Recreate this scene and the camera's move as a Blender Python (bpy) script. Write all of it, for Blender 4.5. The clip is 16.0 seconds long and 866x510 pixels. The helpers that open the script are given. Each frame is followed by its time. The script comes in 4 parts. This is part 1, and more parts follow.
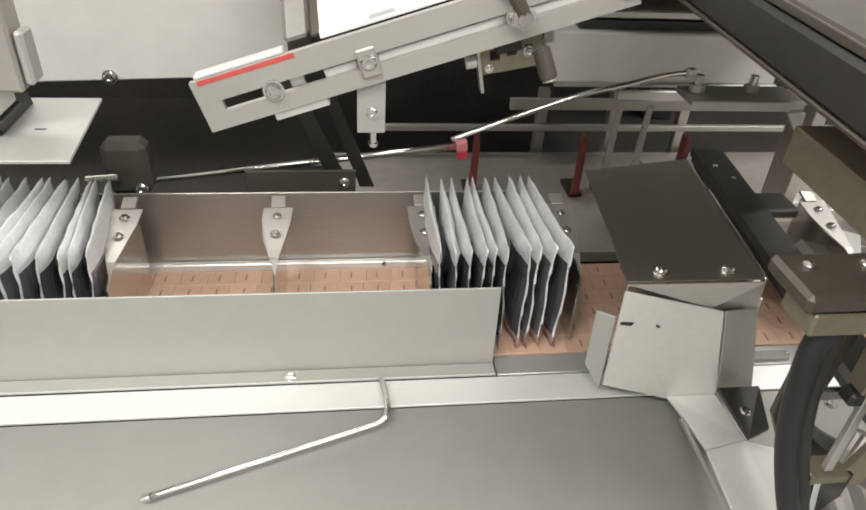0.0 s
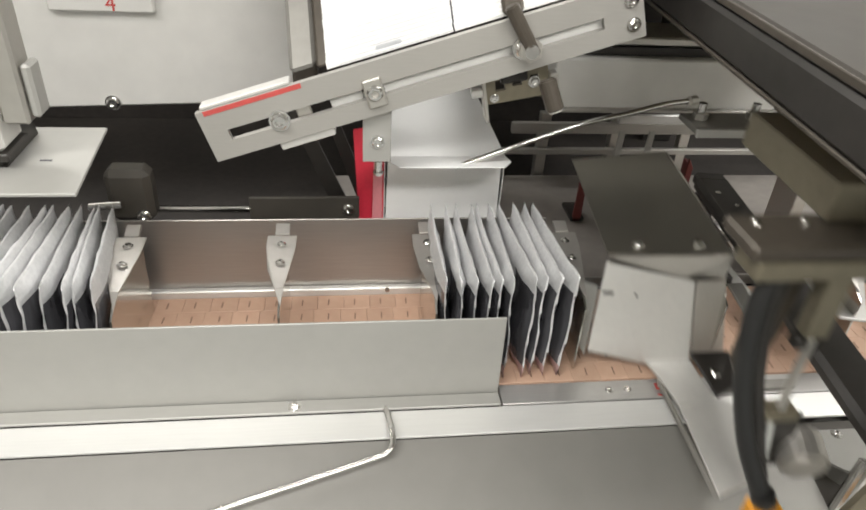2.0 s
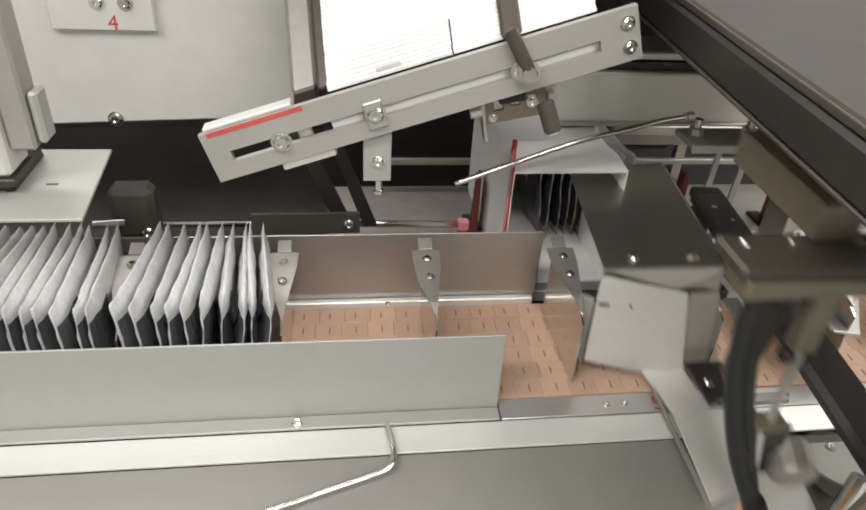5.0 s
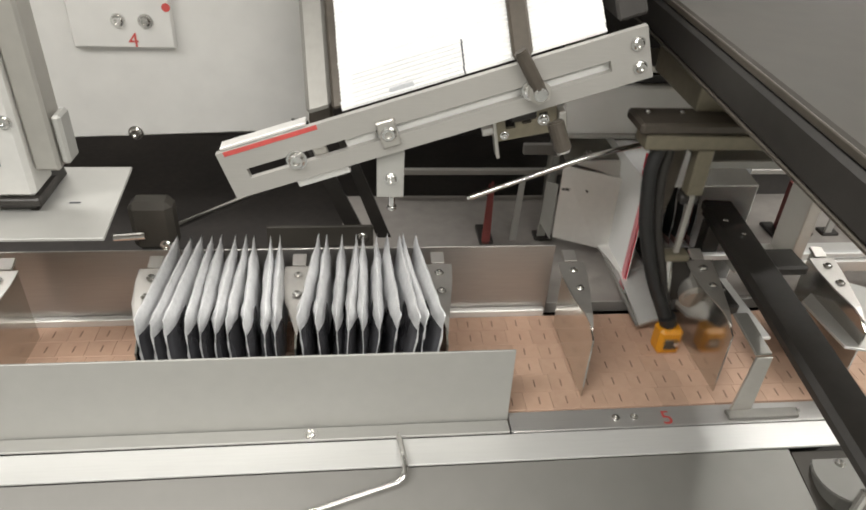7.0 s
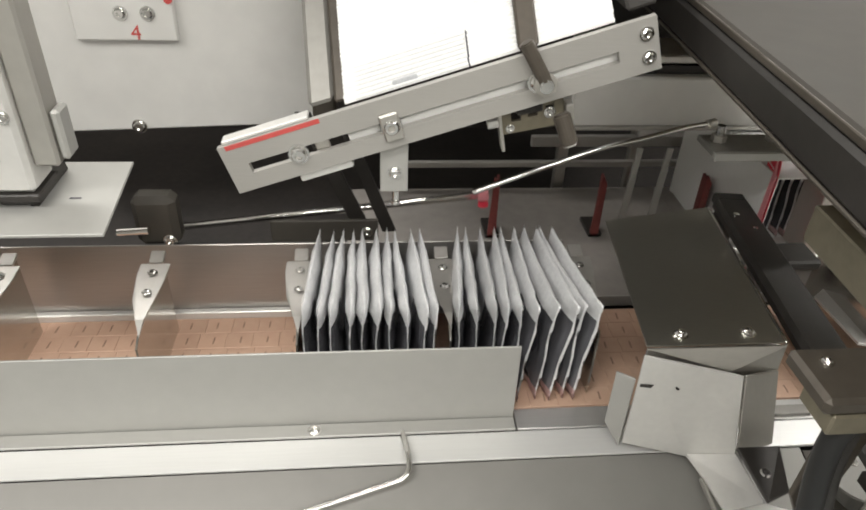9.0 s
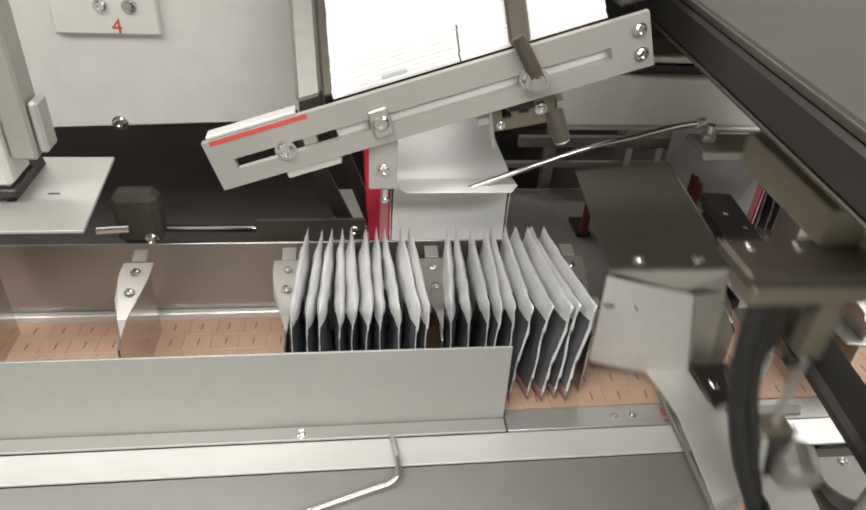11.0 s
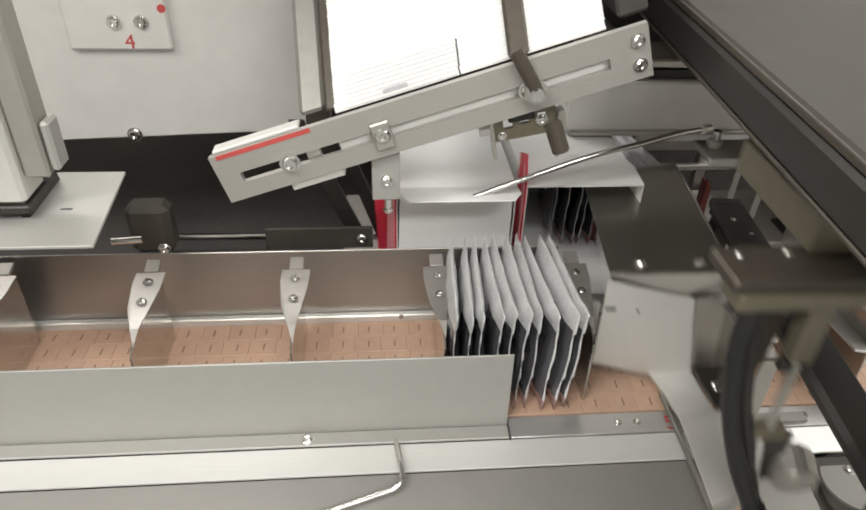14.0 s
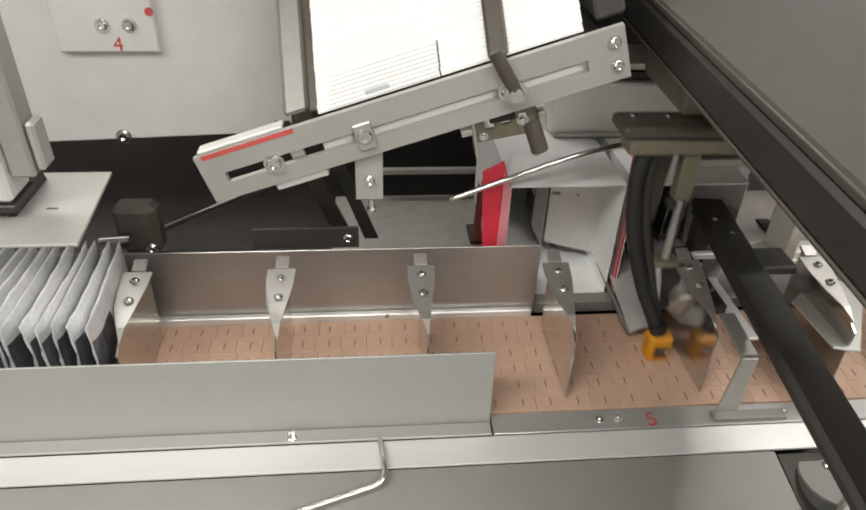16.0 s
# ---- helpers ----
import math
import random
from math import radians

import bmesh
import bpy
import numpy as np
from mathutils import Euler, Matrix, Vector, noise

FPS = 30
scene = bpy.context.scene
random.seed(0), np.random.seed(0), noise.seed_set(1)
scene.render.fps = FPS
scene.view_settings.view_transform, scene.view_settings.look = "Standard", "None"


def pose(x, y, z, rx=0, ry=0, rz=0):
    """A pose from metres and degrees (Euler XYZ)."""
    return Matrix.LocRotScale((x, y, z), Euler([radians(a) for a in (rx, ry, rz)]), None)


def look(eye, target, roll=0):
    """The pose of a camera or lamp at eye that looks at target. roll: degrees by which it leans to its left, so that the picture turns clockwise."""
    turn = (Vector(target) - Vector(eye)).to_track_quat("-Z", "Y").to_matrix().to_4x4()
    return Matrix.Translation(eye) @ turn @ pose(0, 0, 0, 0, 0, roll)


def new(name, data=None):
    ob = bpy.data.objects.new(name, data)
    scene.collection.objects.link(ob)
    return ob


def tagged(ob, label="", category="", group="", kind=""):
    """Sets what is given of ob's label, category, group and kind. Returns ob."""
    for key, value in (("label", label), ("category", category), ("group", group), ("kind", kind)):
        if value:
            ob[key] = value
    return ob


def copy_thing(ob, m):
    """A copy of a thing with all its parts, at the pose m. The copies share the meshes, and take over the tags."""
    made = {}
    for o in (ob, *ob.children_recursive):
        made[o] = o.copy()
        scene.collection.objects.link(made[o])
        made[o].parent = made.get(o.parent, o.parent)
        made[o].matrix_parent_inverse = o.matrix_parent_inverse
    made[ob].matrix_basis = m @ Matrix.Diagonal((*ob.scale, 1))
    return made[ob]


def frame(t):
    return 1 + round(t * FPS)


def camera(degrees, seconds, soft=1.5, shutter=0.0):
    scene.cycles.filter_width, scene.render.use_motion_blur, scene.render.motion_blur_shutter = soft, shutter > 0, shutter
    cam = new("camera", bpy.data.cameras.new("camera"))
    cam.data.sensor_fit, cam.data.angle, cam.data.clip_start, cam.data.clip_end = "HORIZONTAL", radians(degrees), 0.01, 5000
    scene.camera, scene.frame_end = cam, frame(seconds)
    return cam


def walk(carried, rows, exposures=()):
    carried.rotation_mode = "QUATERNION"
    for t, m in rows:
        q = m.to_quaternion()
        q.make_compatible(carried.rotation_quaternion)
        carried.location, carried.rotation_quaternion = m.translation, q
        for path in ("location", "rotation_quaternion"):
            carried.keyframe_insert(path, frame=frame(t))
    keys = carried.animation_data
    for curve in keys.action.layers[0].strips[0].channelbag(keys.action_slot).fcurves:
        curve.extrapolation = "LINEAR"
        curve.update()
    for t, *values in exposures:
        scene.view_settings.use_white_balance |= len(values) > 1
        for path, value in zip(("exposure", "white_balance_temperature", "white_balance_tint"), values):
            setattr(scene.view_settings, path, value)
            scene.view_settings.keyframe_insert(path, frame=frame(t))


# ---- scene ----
cam = camera(64.2, 16.0, soft=1.75, shutter=0.6)
PATH = [
    (0, (-0.192, -0.524, 0.407), (0.047, 1.112, -0.718), 3.6),
    (0.5, (-0.189, -0.527, 0.411), (0.045, 1.11, -0.714), 3.2),
    (1, (-0.193, -0.521, 0.411), (0.058, 1.124, -0.699), 3.5),
    (1.5, (-0.204, -0.509, 0.411), (0.026, 1.135, -0.705), 3.5),
    (2, (-0.2, -0.514, 0.417), (0.054, 1.141, -0.677), 3.9),
    (2.5, (-0.201, -0.523, 0.424), (0.048, 1.144, -0.653), 3.8),
    (3, (-0.202, -0.522, 0.423), (0.089, 1.127, -0.672), 4.4),
    (3.5, (-0.194, -0.519, 0.428), (0.073, 1.134, -0.666), 3.7),
    (4, (-0.199, -0.51, 0.426), (0.063, 1.143, -0.669), 3.7),
    (6.5, (-0.202, -0.515, 0.454), (0.023, 1.135, -0.654), 3.4),
    (7, (-0.199, -0.512, 0.453), (0.012, 1.141, -0.653), 3.2),
    (7.5, (-0.201, -0.512, 0.452), (0.018, 1.14, -0.655), 3.6),
    (8, (-0.204, -0.509, 0.451), (-0.006, 1.148, -0.652), 3.2),
    (8.5, (-0.203, -0.507, 0.451), (-0.004, 1.145, -0.659), 2.7),
    (9, (-0.193, -0.504, 0.452), (-0.013, 1.137, -0.678), 2.6),
    (9.2, (-0.208, -0.498, 0.459), (0.04, 1.125, -0.682), 4.0),
    (11.3, (-0.193, -0.498, 0.441), (0.031, 1.147, -0.674), 3.5),
    (11.5, (-0.188, -0.497, 0.448), (0.012, 1.145, -0.676), 2.8),
    (12, (-0.188, -0.495, 0.45), (0.016, 1.149, -0.67), 2.9),
    (12.5, (-0.19, -0.496, 0.448), (0.012, 1.157, -0.66), 2.8),
    (13, (-0.186, -0.496, 0.453), (-0.015, 1.14, -0.685), 2.9),
    (13.5, (-0.188, -0.501, 0.459), (-0.054, 1.148, -0.666), 1.9),
    (14, (-0.181, -0.5, 0.457), (-0.02, 1.142, -0.672), 2.0),
    (14.5, (-0.181, -0.503, 0.46), (-0.015, 1.14, -0.667), 2.1),
    (15, (-0.181, -0.507, 0.457), (-0.002, 1.138, -0.667), 2.2),
    (15.5, (-0.177, -0.508, 0.459), (0.0, 1.134, -0.668), 2.1),
    (16, (-0.169, -0.51, 0.458), (-0.002, 1.139, -0.661), 2.0),
]
walk(cam, [(t, look(eye, target, roll)) for t, eye, target, roll in PATH],
     exposures=[(0, 0.2), (1, 0.17), (3.5, 0.04), (7, -0.03), (12.5, 0.0), (16, -0.15)])

# ---- light ----
world = bpy.data.worlds.new("hall")
world.use_nodes = True
world.node_tree.nodes["Background"].inputs[0].default_value = (0.9, 0.95, 1.0, 1)
world.node_tree.nodes["Background"].inputs[1].default_value = 0.28
scene.world = world


def ceiling_lamp(x, y, sx, sy, watts):
    data = bpy.data.lights.new("ceiling_lamp", "AREA")
    data.shape, data.size, data.size_y, data.energy = "RECTANGLE", sx, sy, watts
    data.color = (1.0, 0.975, 0.935)
    lamp = new("ceiling_lamp", data)
    lamp.matrix_world = pose(x, y, 2.28)
    return lamp


ceiling_lamp(-1.6, -1.5, 2.2, 0.5, 74)
ceiling_lamp(0.7, -2.3, 2.2, 0.6, 84)
# Added fill, no known lamp: brightens the right side under the overhead cover.
ceiling_lamp(1.8, 0.1, 0.5, 2.2, 52)
ceiling_lamp(-1.45, 1.45, 2.0, 0.5, 45)
ceiling_lamp(2.1, 3.0, 0.9, 0.5, 32)

# ---- materials ----
P = 0.127          # pitch of the flights
CYCLE = 3.015      # seconds of one machine cycle


def material(name, colour, rough=0.5, metal=0.0, second=None, scale=40.0, stretch=(1, 1, 1), bump=0.0, vary=0.12, rough_vary=0.1, per_object=0.0, coat=0.0):
    m = bpy.data.materials.new(name)
    m.use_nodes = True
    n, l = m.node_tree.nodes, m.node_tree.links
    b = n["Principled BSDF"]
    b.inputs["Metallic"].default_value = metal
    b.inputs["Coat Weight"].default_value = coat
    co = n.new("ShaderNodeTexCoord")
    mp = n.new("ShaderNodeMapping")
    mp.inputs["Scale"].default_value = stretch
    l.new(co.outputs["Object"], mp.inputs[0])
    fine = n.new("ShaderNodeTexNoise")
    fine.inputs["Scale"].default_value, fine.inputs["Detail"].default_value = scale * 8, 4
    wide = n.new("ShaderNodeTexNoise")
    wide.inputs["Scale"].default_value, wide.inputs["Detail"].default_value = scale * 0.6, 5
    l.new(mp.outputs[0], fine.inputs["Vector"])
    l.new(co.outputs["Object"], wide.inputs["Vector"])
    mix = n.new("ShaderNodeMix")
    mix.data_type = "RGBA"
    dark = second or tuple(c * (1 - vary * 2) for c in colour)
    mix.inputs[6].default_value, mix.inputs[7].default_value = (*dark, 1), (*colour, 1)
    both = n.new("ShaderNodeMath")
    both.operation = "MULTIPLY_ADD"
    both.inputs[1].default_value = 0.5
    half = n.new("ShaderNodeMath")
    half.operation = "MULTIPLY"
    half.inputs[1].default_value = 0.75
    l.new(wide.outputs[0], half.inputs[0])
    l.new(fine.outputs[0], both.inputs[0])
    l.new(half.outputs[0], both.inputs[2])
    ramp = n.new("ShaderNodeMapRange")
    ramp.inputs[1].default_value, ramp.inputs[2].default_value = 0.38, 0.82
    l.new(both.outputs[0], ramp.inputs[0])
    l.new(ramp.outputs[0], mix.inputs[0])
    colour_out = mix.outputs[2]
    if per_object:
        info = n.new("ShaderNodeObjectInfo")
        hsv = n.new("ShaderNodeHueSaturation")
        rng = n.new("ShaderNodeMapRange")
        rng.inputs[3].default_value, rng.inputs[4].default_value = 1 - per_object, 1 + per_object
        l.new(info.outputs["Random"], rng.inputs[0])
        l.new(rng.outputs[0], hsv.inputs["Value"])
        l.new(colour_out, hsv.inputs["Color"])
        colour_out = hsv.outputs[0]
    l.new(colour_out, b.inputs["Base Color"])
    rr = n.new("ShaderNodeMapRange")
    rr.inputs[3].default_value, rr.inputs[4].default_value = max(0.03, rough - rough_vary), min(1, rough + rough_vary)
    l.new(wide.outputs[0], rr.inputs[0])
    l.new(rr.outputs[0], b.inputs["Roughness"])
    if bump:
        bp = n.new("ShaderNodeBump")
        bp.inputs["Strength"].default_value, bp.inputs["Distance"].default_value = bump, 0.001
        l.new(both.outputs[0], bp.inputs["Height"])
        l.new(bp.outputs[0], b.inputs["Normal"])
    return m


STEEL = material("brushed_steel", (0.60, 0.58, 0.54), 0.38, 0.85, scale=14, stretch=(1, 12, 1), bump=0.05, vary=0.06)
STEEL_X = material("brushed_steel_lengthwise", (0.50, 0.485, 0.455), 0.5, 0.55, scale=12, stretch=(0.4, 12, 12), bump=0.04, vary=0.06)
PLATE = material("dark_polished_plate", (0.40, 0.385, 0.34), 0.3, 0.9, scale=9, stretch=(1, 14, 1), vary=0.08, rough_vary=0.05)
GUN = material("gunmetal_sheet", (0.32, 0.31, 0.285), 0.42, 0.5, scale=14, vary=0.1)
TABS = material("bright_rolled_steel", (0.52, 0.50, 0.47), 0.46, 0.8, scale=16, vary=0.07, bump=0.04)
HOUSING = material("light_grey_housing", (0.80, 0.79, 0.76), 0.5, 0.2, scale=4, vary=0.07, bump=0.02)
DULLRED = material("dull_red_plastic", (0.22, 0.05, 0.045), 0.5, scale=30, vary=0.15)
LIP = material("bright_folded_sheet", (0.78, 0.78, 0.76), 0.38, 0.35, scale=10, stretch=(0.3, 8, 8), vary=0.04, bump=0.03)
CHROME = material("polished_steel", (0.75, 0.74, 0.72), 0.16, 1.0, scale=60, vary=0.04, rough_vary=0.05)
ZINC = material("satin_sheet_metal", (0.45, 0.445, 0.42), 0.55, 0.4, scale=9, vary=0.04, bump=0.03)
PANEL = material("grey_sheet_panel", (0.25, 0.243, 0.226), 0.5, 0.4, scale=5, vary=0.06, bump=0.02)
ALU = material("anodised_aluminium", (0.76, 0.75, 0.72), 0.4, 0.45, scale=20, vary=0.05)
TAG = material("white_carton_edge", (0.80, 0.80, 0.78), 0.4, scale=30, vary=0.04)
WHITE = material("white_board", (0.90, 0.90, 0.885), 0.55, scale=20, vary=0.02, per_object=0.03)
INSIDE_SHADE = material("grey_inside_shade", (0.50, 0.48, 0.44), 0.8, scale=60, vary=0.08)
INK = material("dark_print", (0.06, 0.06, 0.07), 0.6, scale=60)
LIGHT_INK = material("pale_grey_print", (0.55, 0.56, 0.58), 0.6, scale=60)
BLACK = material("black_rubber", (0.018, 0.018, 0.018), 0.45, scale=40, vary=0.2)
DARK = material("dark_painted_steel", (0.042, 0.038, 0.034), 0.42, 0.2, scale=10, vary=0.2)
COVER = material("dark_grey_cover", (0.062, 0.055, 0.045), 0.6, 0.0, scale=5, vary=0.14)
# Near-black colour stands for the unlit depth behind the belt.
CAVITY = material("dark_cavity_shade", (0.040, 0.034, 0.030), 0.6, 0.1, scale=14, vary=0.3)
RED = material("red_plastic", (0.85, 0.05, 0.09), 0.4, scale=40, vary=0.08)
REDPAINT = material("red_paint_marks", (0.65, 0.10, 0.09), 0.5, scale=90, vary=0.15)
PINK = material("pale_red_plastic", (0.88, 0.33, 0.36), 0.45, scale=40, vary=0.1)
ORANGE = material("orange_plastic", (0.72, 0.30, 0.01), 0.35, scale=40, vary=0.1)
BROWN = material("dark_brown_steel", (0.10, 0.085, 0.068), 0.42, 0.35, scale=18, vary=0.15)
FLIGHT = material("polished_divider_steel", (0.64, 0.62, 0.58), 0.16, 0.95, scale=14, stretch=(1, 6, 1), bump=0.02, vary=0.05, rough_vary=0.06)
GUIDE = material("dull_rolled_guide_steel", (0.43, 0.41, 0.385), 0.34, 0.75, scale=10, stretch=(0.4, 12, 12), bump=0.03, vary=0.08)
TRACK = material("warm_grey_track_steel", (0.42, 0.39, 0.36), 0.45, 0.4, scale=8, vary=0.12, bump=0.03)
OLIVE = material("weathered_steel_bar", (0.27, 0.24, 0.175), 0.4, 0.5, scale=18, vary=0.15)
BELT = material("tan_belt_plastic", (0.60, 0.41, 0.30), 0.5, second=(0.50, 0.31, 0.22), scale=10, per_object=0.07, bump=0.05)
SLOT = material("dusty_belt_slots", (0.27, 0.17, 0.12), 0.7, scale=40)
FOIL = material("silver_pouch_film", (0.82, 0.825, 0.825), 0.36, 0.3, second=(0.60, 0.60, 0.61), scale=34, bump=0.7, per_object=0.07)
# Dark print and the shade in the gaps between pouches, both as colour.
FOIL_DARK = material("dark_print_and_shade_film", (0.33, 0.335, 0.36), 0.24, 0.6, second=(0.09, 0.08, 0.088), scale=18, stretch=(1, 1, 0.12), bump=0.45, per_object=0.25)
FOIL_PINK = material("pale_red_pouch_film", (0.55, 0.36, 0.35), 0.35, 0.4, second=(0.42, 0.30, 0.30), scale=30, bump=0.3)
POLISHED = material("polished_rail_steel", (0.60, 0.59, 0.57), 0.34, 0.6, scale=9, stretch=(0.3, 10, 10), vary=0.06, rough_vary=0.1)
PLASTER = material("hall_wall_paint", (0.62, 0.61, 0.58), 0.8, scale=2, vary=0.04)
FLOORPAINT = material("hall_floor_paint", (0.32, 0.33, 0.32), 0.5, scale=2, vary=0.08)


# ---- mesh helpers ----
def link(name, bm, mat, parent=None, smooth=False):
    me = bpy.data.meshes.new(name)
    bmesh.ops.recalc_face_normals(bm, faces=bm.faces)
    bm.to_mesh(me)
    bm.free()
    for mt in mat if isinstance(mat, (list, tuple)) else [mat]:
        me.materials.append(mt)
    if smooth:
        for p in me.polygons:
            p.use_smooth = True
    ob = new(name, me)
    ob.parent = parent
    return ob


def part(name, bm, mat, parent, label="", smooth=False):
    ob = link(name, bm, mat, parent, smooth)
    return tagged(ob, label) if label else ob


def thing(name, label, category, at=None, group="", kind=""):
    ob = new(name)
    ob.empty_display_size = 0.02
    if at is not None:
        ob.matrix_basis = at
    return tagged(ob, label, category, group, kind)


def bevel(bm, r, seg=1):
    if r:
        bmesh.ops.bevel(bm, geom=bm.edges[:], offset=r, segments=seg, affect="EDGES", clamp_overlap=True)
    return bm


def block(x0, x1, y0, y1, z0, z1, r=0.0008, m=None):
    bm = bmesh.new()
    bmesh.ops.create_cube(bm, size=1)
    bmesh.ops.transform(bm, matrix=Matrix.Translation(((x0 + x1) / 2, (y0 + y1) / 2, (z0 + z1) / 2)) @ Matrix.Diagonal((x1 - x0, y1 - y0, z1 - z0, 1)), verts=bm.verts)
    bevel(bm, min(r, 0.3 * min(abs(x1 - x0), abs(y1 - y0), abs(z1 - z0))))
    if m is not None:
        bmesh.ops.transform(bm, matrix=m, verts=bm.verts)
    return bm


def sheet(corners, thick, r=0.0):
    """A plate of even thickness on flat or bent corners given in order round its outline."""
    v = [Vector(c) for c in corners]
    n = Vector((0, 0, 0))
    for i in range(len(v)):
        a, b = v[i], v[(i + 1) % len(v)]
        n += a.cross(b)
    n.normalize()
    bm = bmesh.new()
    top = [bm.verts.new(c) for c in v]
    low = [bm.verts.new(c - n * thick) for c in v]
    bm.faces.new(top)
    bm.faces.new(low[::-1])
    k = len(v)
    for i in range(k):
        bm.faces.new((top[i], low[i], low[(i + 1) % k], top[(i + 1) % k]))
    bevel(bm, r)
    return bm


def rod(a, b, r, seg=14, r2=None, cap=0.0):
    a, b = Vector(a), Vector(b)
    bm = bmesh.new()
    bmesh.ops.create_cone(bm, cap_ends=True, segments=seg, radius1=r, radius2=r if r2 is None else r2, depth=(b - a).length)
    if cap:
        rims = [e for e in bm.edges if abs(abs(e.verts[0].co.z) - (b - a).length / 2) < 1e-6 and abs(e.verts[0].co.z - e.verts[1].co.z) < 1e-6]
        bmesh.ops.bevel(bm, geom=rims, offset=cap, segments=2, affect="EDGES", clamp_overlap=True)
    bmesh.ops.transform(bm, matrix=Matrix.Translation((a + b) / 2) @ (b - a).to_track_quat("Z", "Y").to_matrix().to_4x4(), verts=bm.verts)
    return bm


def tube(points, r, seg=10, flat=1.0):
    """A bent bar through the points; flat squeezes its section."""
    pts = [Vector(p) for p in points]
    fine = []
    for i in range(len(pts) - 1):
        p0, p1, p2, p3 = pts[max(i - 1, 0)], pts[i], pts[i + 1], pts[min(i + 2, len(pts) - 1)]
        for k in range(6):
            u = k / 6
            fine.append(0.5 * (2 * p1 + (p2 - p0) * u + (2 * p0 - 5 * p1 + 4 * p2 - p3) * u * u + (3 * p1 - p0 - 3 * p2 + p3) * u ** 3))
    fine.append(pts[-1])
    bm = bmesh.new()
    rings = []
    for i, p in enumerate(fine):
        d = (fine[min(i + 1, len(fine) - 1)] - fine[max(i - 1, 0)]).normalized()
        side = d.cross(Vector((0.13, 0.99, 0.05))).normalized()
        up = side.cross(d)
        rings.append([bm.verts.new(p + side * r * math.cos(a) + up * r * flat * math.sin(a)) for a in (2 * math.pi * k / seg for k in range(seg))])
    for a, b in zip(rings, rings[1:]):
        for k in range(seg):
            bm.faces.new((a[k], a[(k + 1) % seg], b[(k + 1) % seg], b[k]))
    bm.faces.new(rings[0][::-1])
    bm.faces.new(rings[-1])
    return bm


def screw_bm(r=0.0045, h=0.0035):
    """A domed socket head on a thin washer, its axis along z."""
    bm = bmesh.new()
    seg = 14
    prof = [(r * 1.25, 0), (r * 1.25, 0.0009), (r, 0.0009), (r * 0.96, h * 0.7), (r * 0.72, h), (r * 0.45, h), (r * 0.4, h * 0.45)]
    rings = [[bm.verts.new((q * math.cos(a), q * math.sin(a), z)) for a in (2 * math.pi * k / seg for k in range(seg))] for q, z in prof]
    for a, b in zip(rings, rings[1:]):
        for k in range(seg):
            bm.faces.new((a[k], a[(k + 1) % seg], b[(k + 1) % seg], b[k]))
    bm.faces.new(rings[-1])
    return bm


SCREW = {}


def screw(parent, at, normal=(0, 0, 1), r=0.0045, name="screw"):
    key = round(r, 4)
    if key not in SCREW:
        me = bpy.data.meshes.new("screw")
        bm = screw_bm(r, r * 0.8)
        bm.to_mesh(me)
        bm.free()
        me.materials.append(CHROME)
        SCREW[key] = me
    ob = new(name, SCREW[key])
    ob.parent = parent
    ob.matrix_basis = Matrix.Translation(at) @ Vector(normal).to_track_quat("Z", "Y").to_matrix().to_4x4()
    return ob


def slotted(x0, x1, z0, z1, slots, y, thick, m):
    """A flat bar in the xz plane with long slots cut through, moved by m."""
    bm = bmesh.new()
    xs = sorted({x0, x1, *[v for s in slots for v in s[:2]]})
    zs = sorted({z0, z1, *[v for s in slots for v in s[2:]]})
    grid = {}
    for i in range(len(xs) - 1):
        for j in range(len(zs) - 1):
            cx, cz = (xs[i] + xs[i + 1]) / 2, (zs[j] + zs[j + 1]) / 2
            if any(a < cx < b and c < cz < d for a, b, c, d in slots):
                continue
            vs = []
            for x, z in ((xs[i], zs[j]), (xs[i + 1], zs[j]), (xs[i + 1], zs[j + 1]), (xs[i], zs[j + 1])):
                if (x, z) not in grid:
                    grid[x, z] = bm.verts.new((x, y, z))
                vs.append(grid[x, z])
            bm.faces.new(vs)
    out = bmesh.ops.extrude_face_region(bm, geom=bm.faces[:])
    bmesh.ops.translate(bm, vec=(0, thick, 0), verts=[v for v in out["geom"] if isinstance(v, bmesh.types.BMVert)])
    bmesh.ops.transform(bm, matrix=m, verts=bm.verts)
    return bm


# ---- motion laws ----
def ease(u):
    u = min(max(u, 0), 1)
    return u * u * (3 - 2 * u)


def travel(t):
    """How far the flights have gone along x."""
    return P * sum(ease((t - k * CYCLE - 2.08) / 0.95) for k in range(-1, 6))


TRAVEL0 = travel(0.0)
PUSH = 0.312


def push(t):
    """How far the pusher has gone from its front place."""
    out = 0
    for k in range(-1, 7):
        u = t - k * CYCLE
        out += ease((u - 0.1) / 0.98) - 0.93 * ease((u - 1.33) / 0.92) - 0.07 * ease((u - 2.2) / 0.8)
    return PUSH * out


TIMES = [i * 0.1 for i in range(161)]

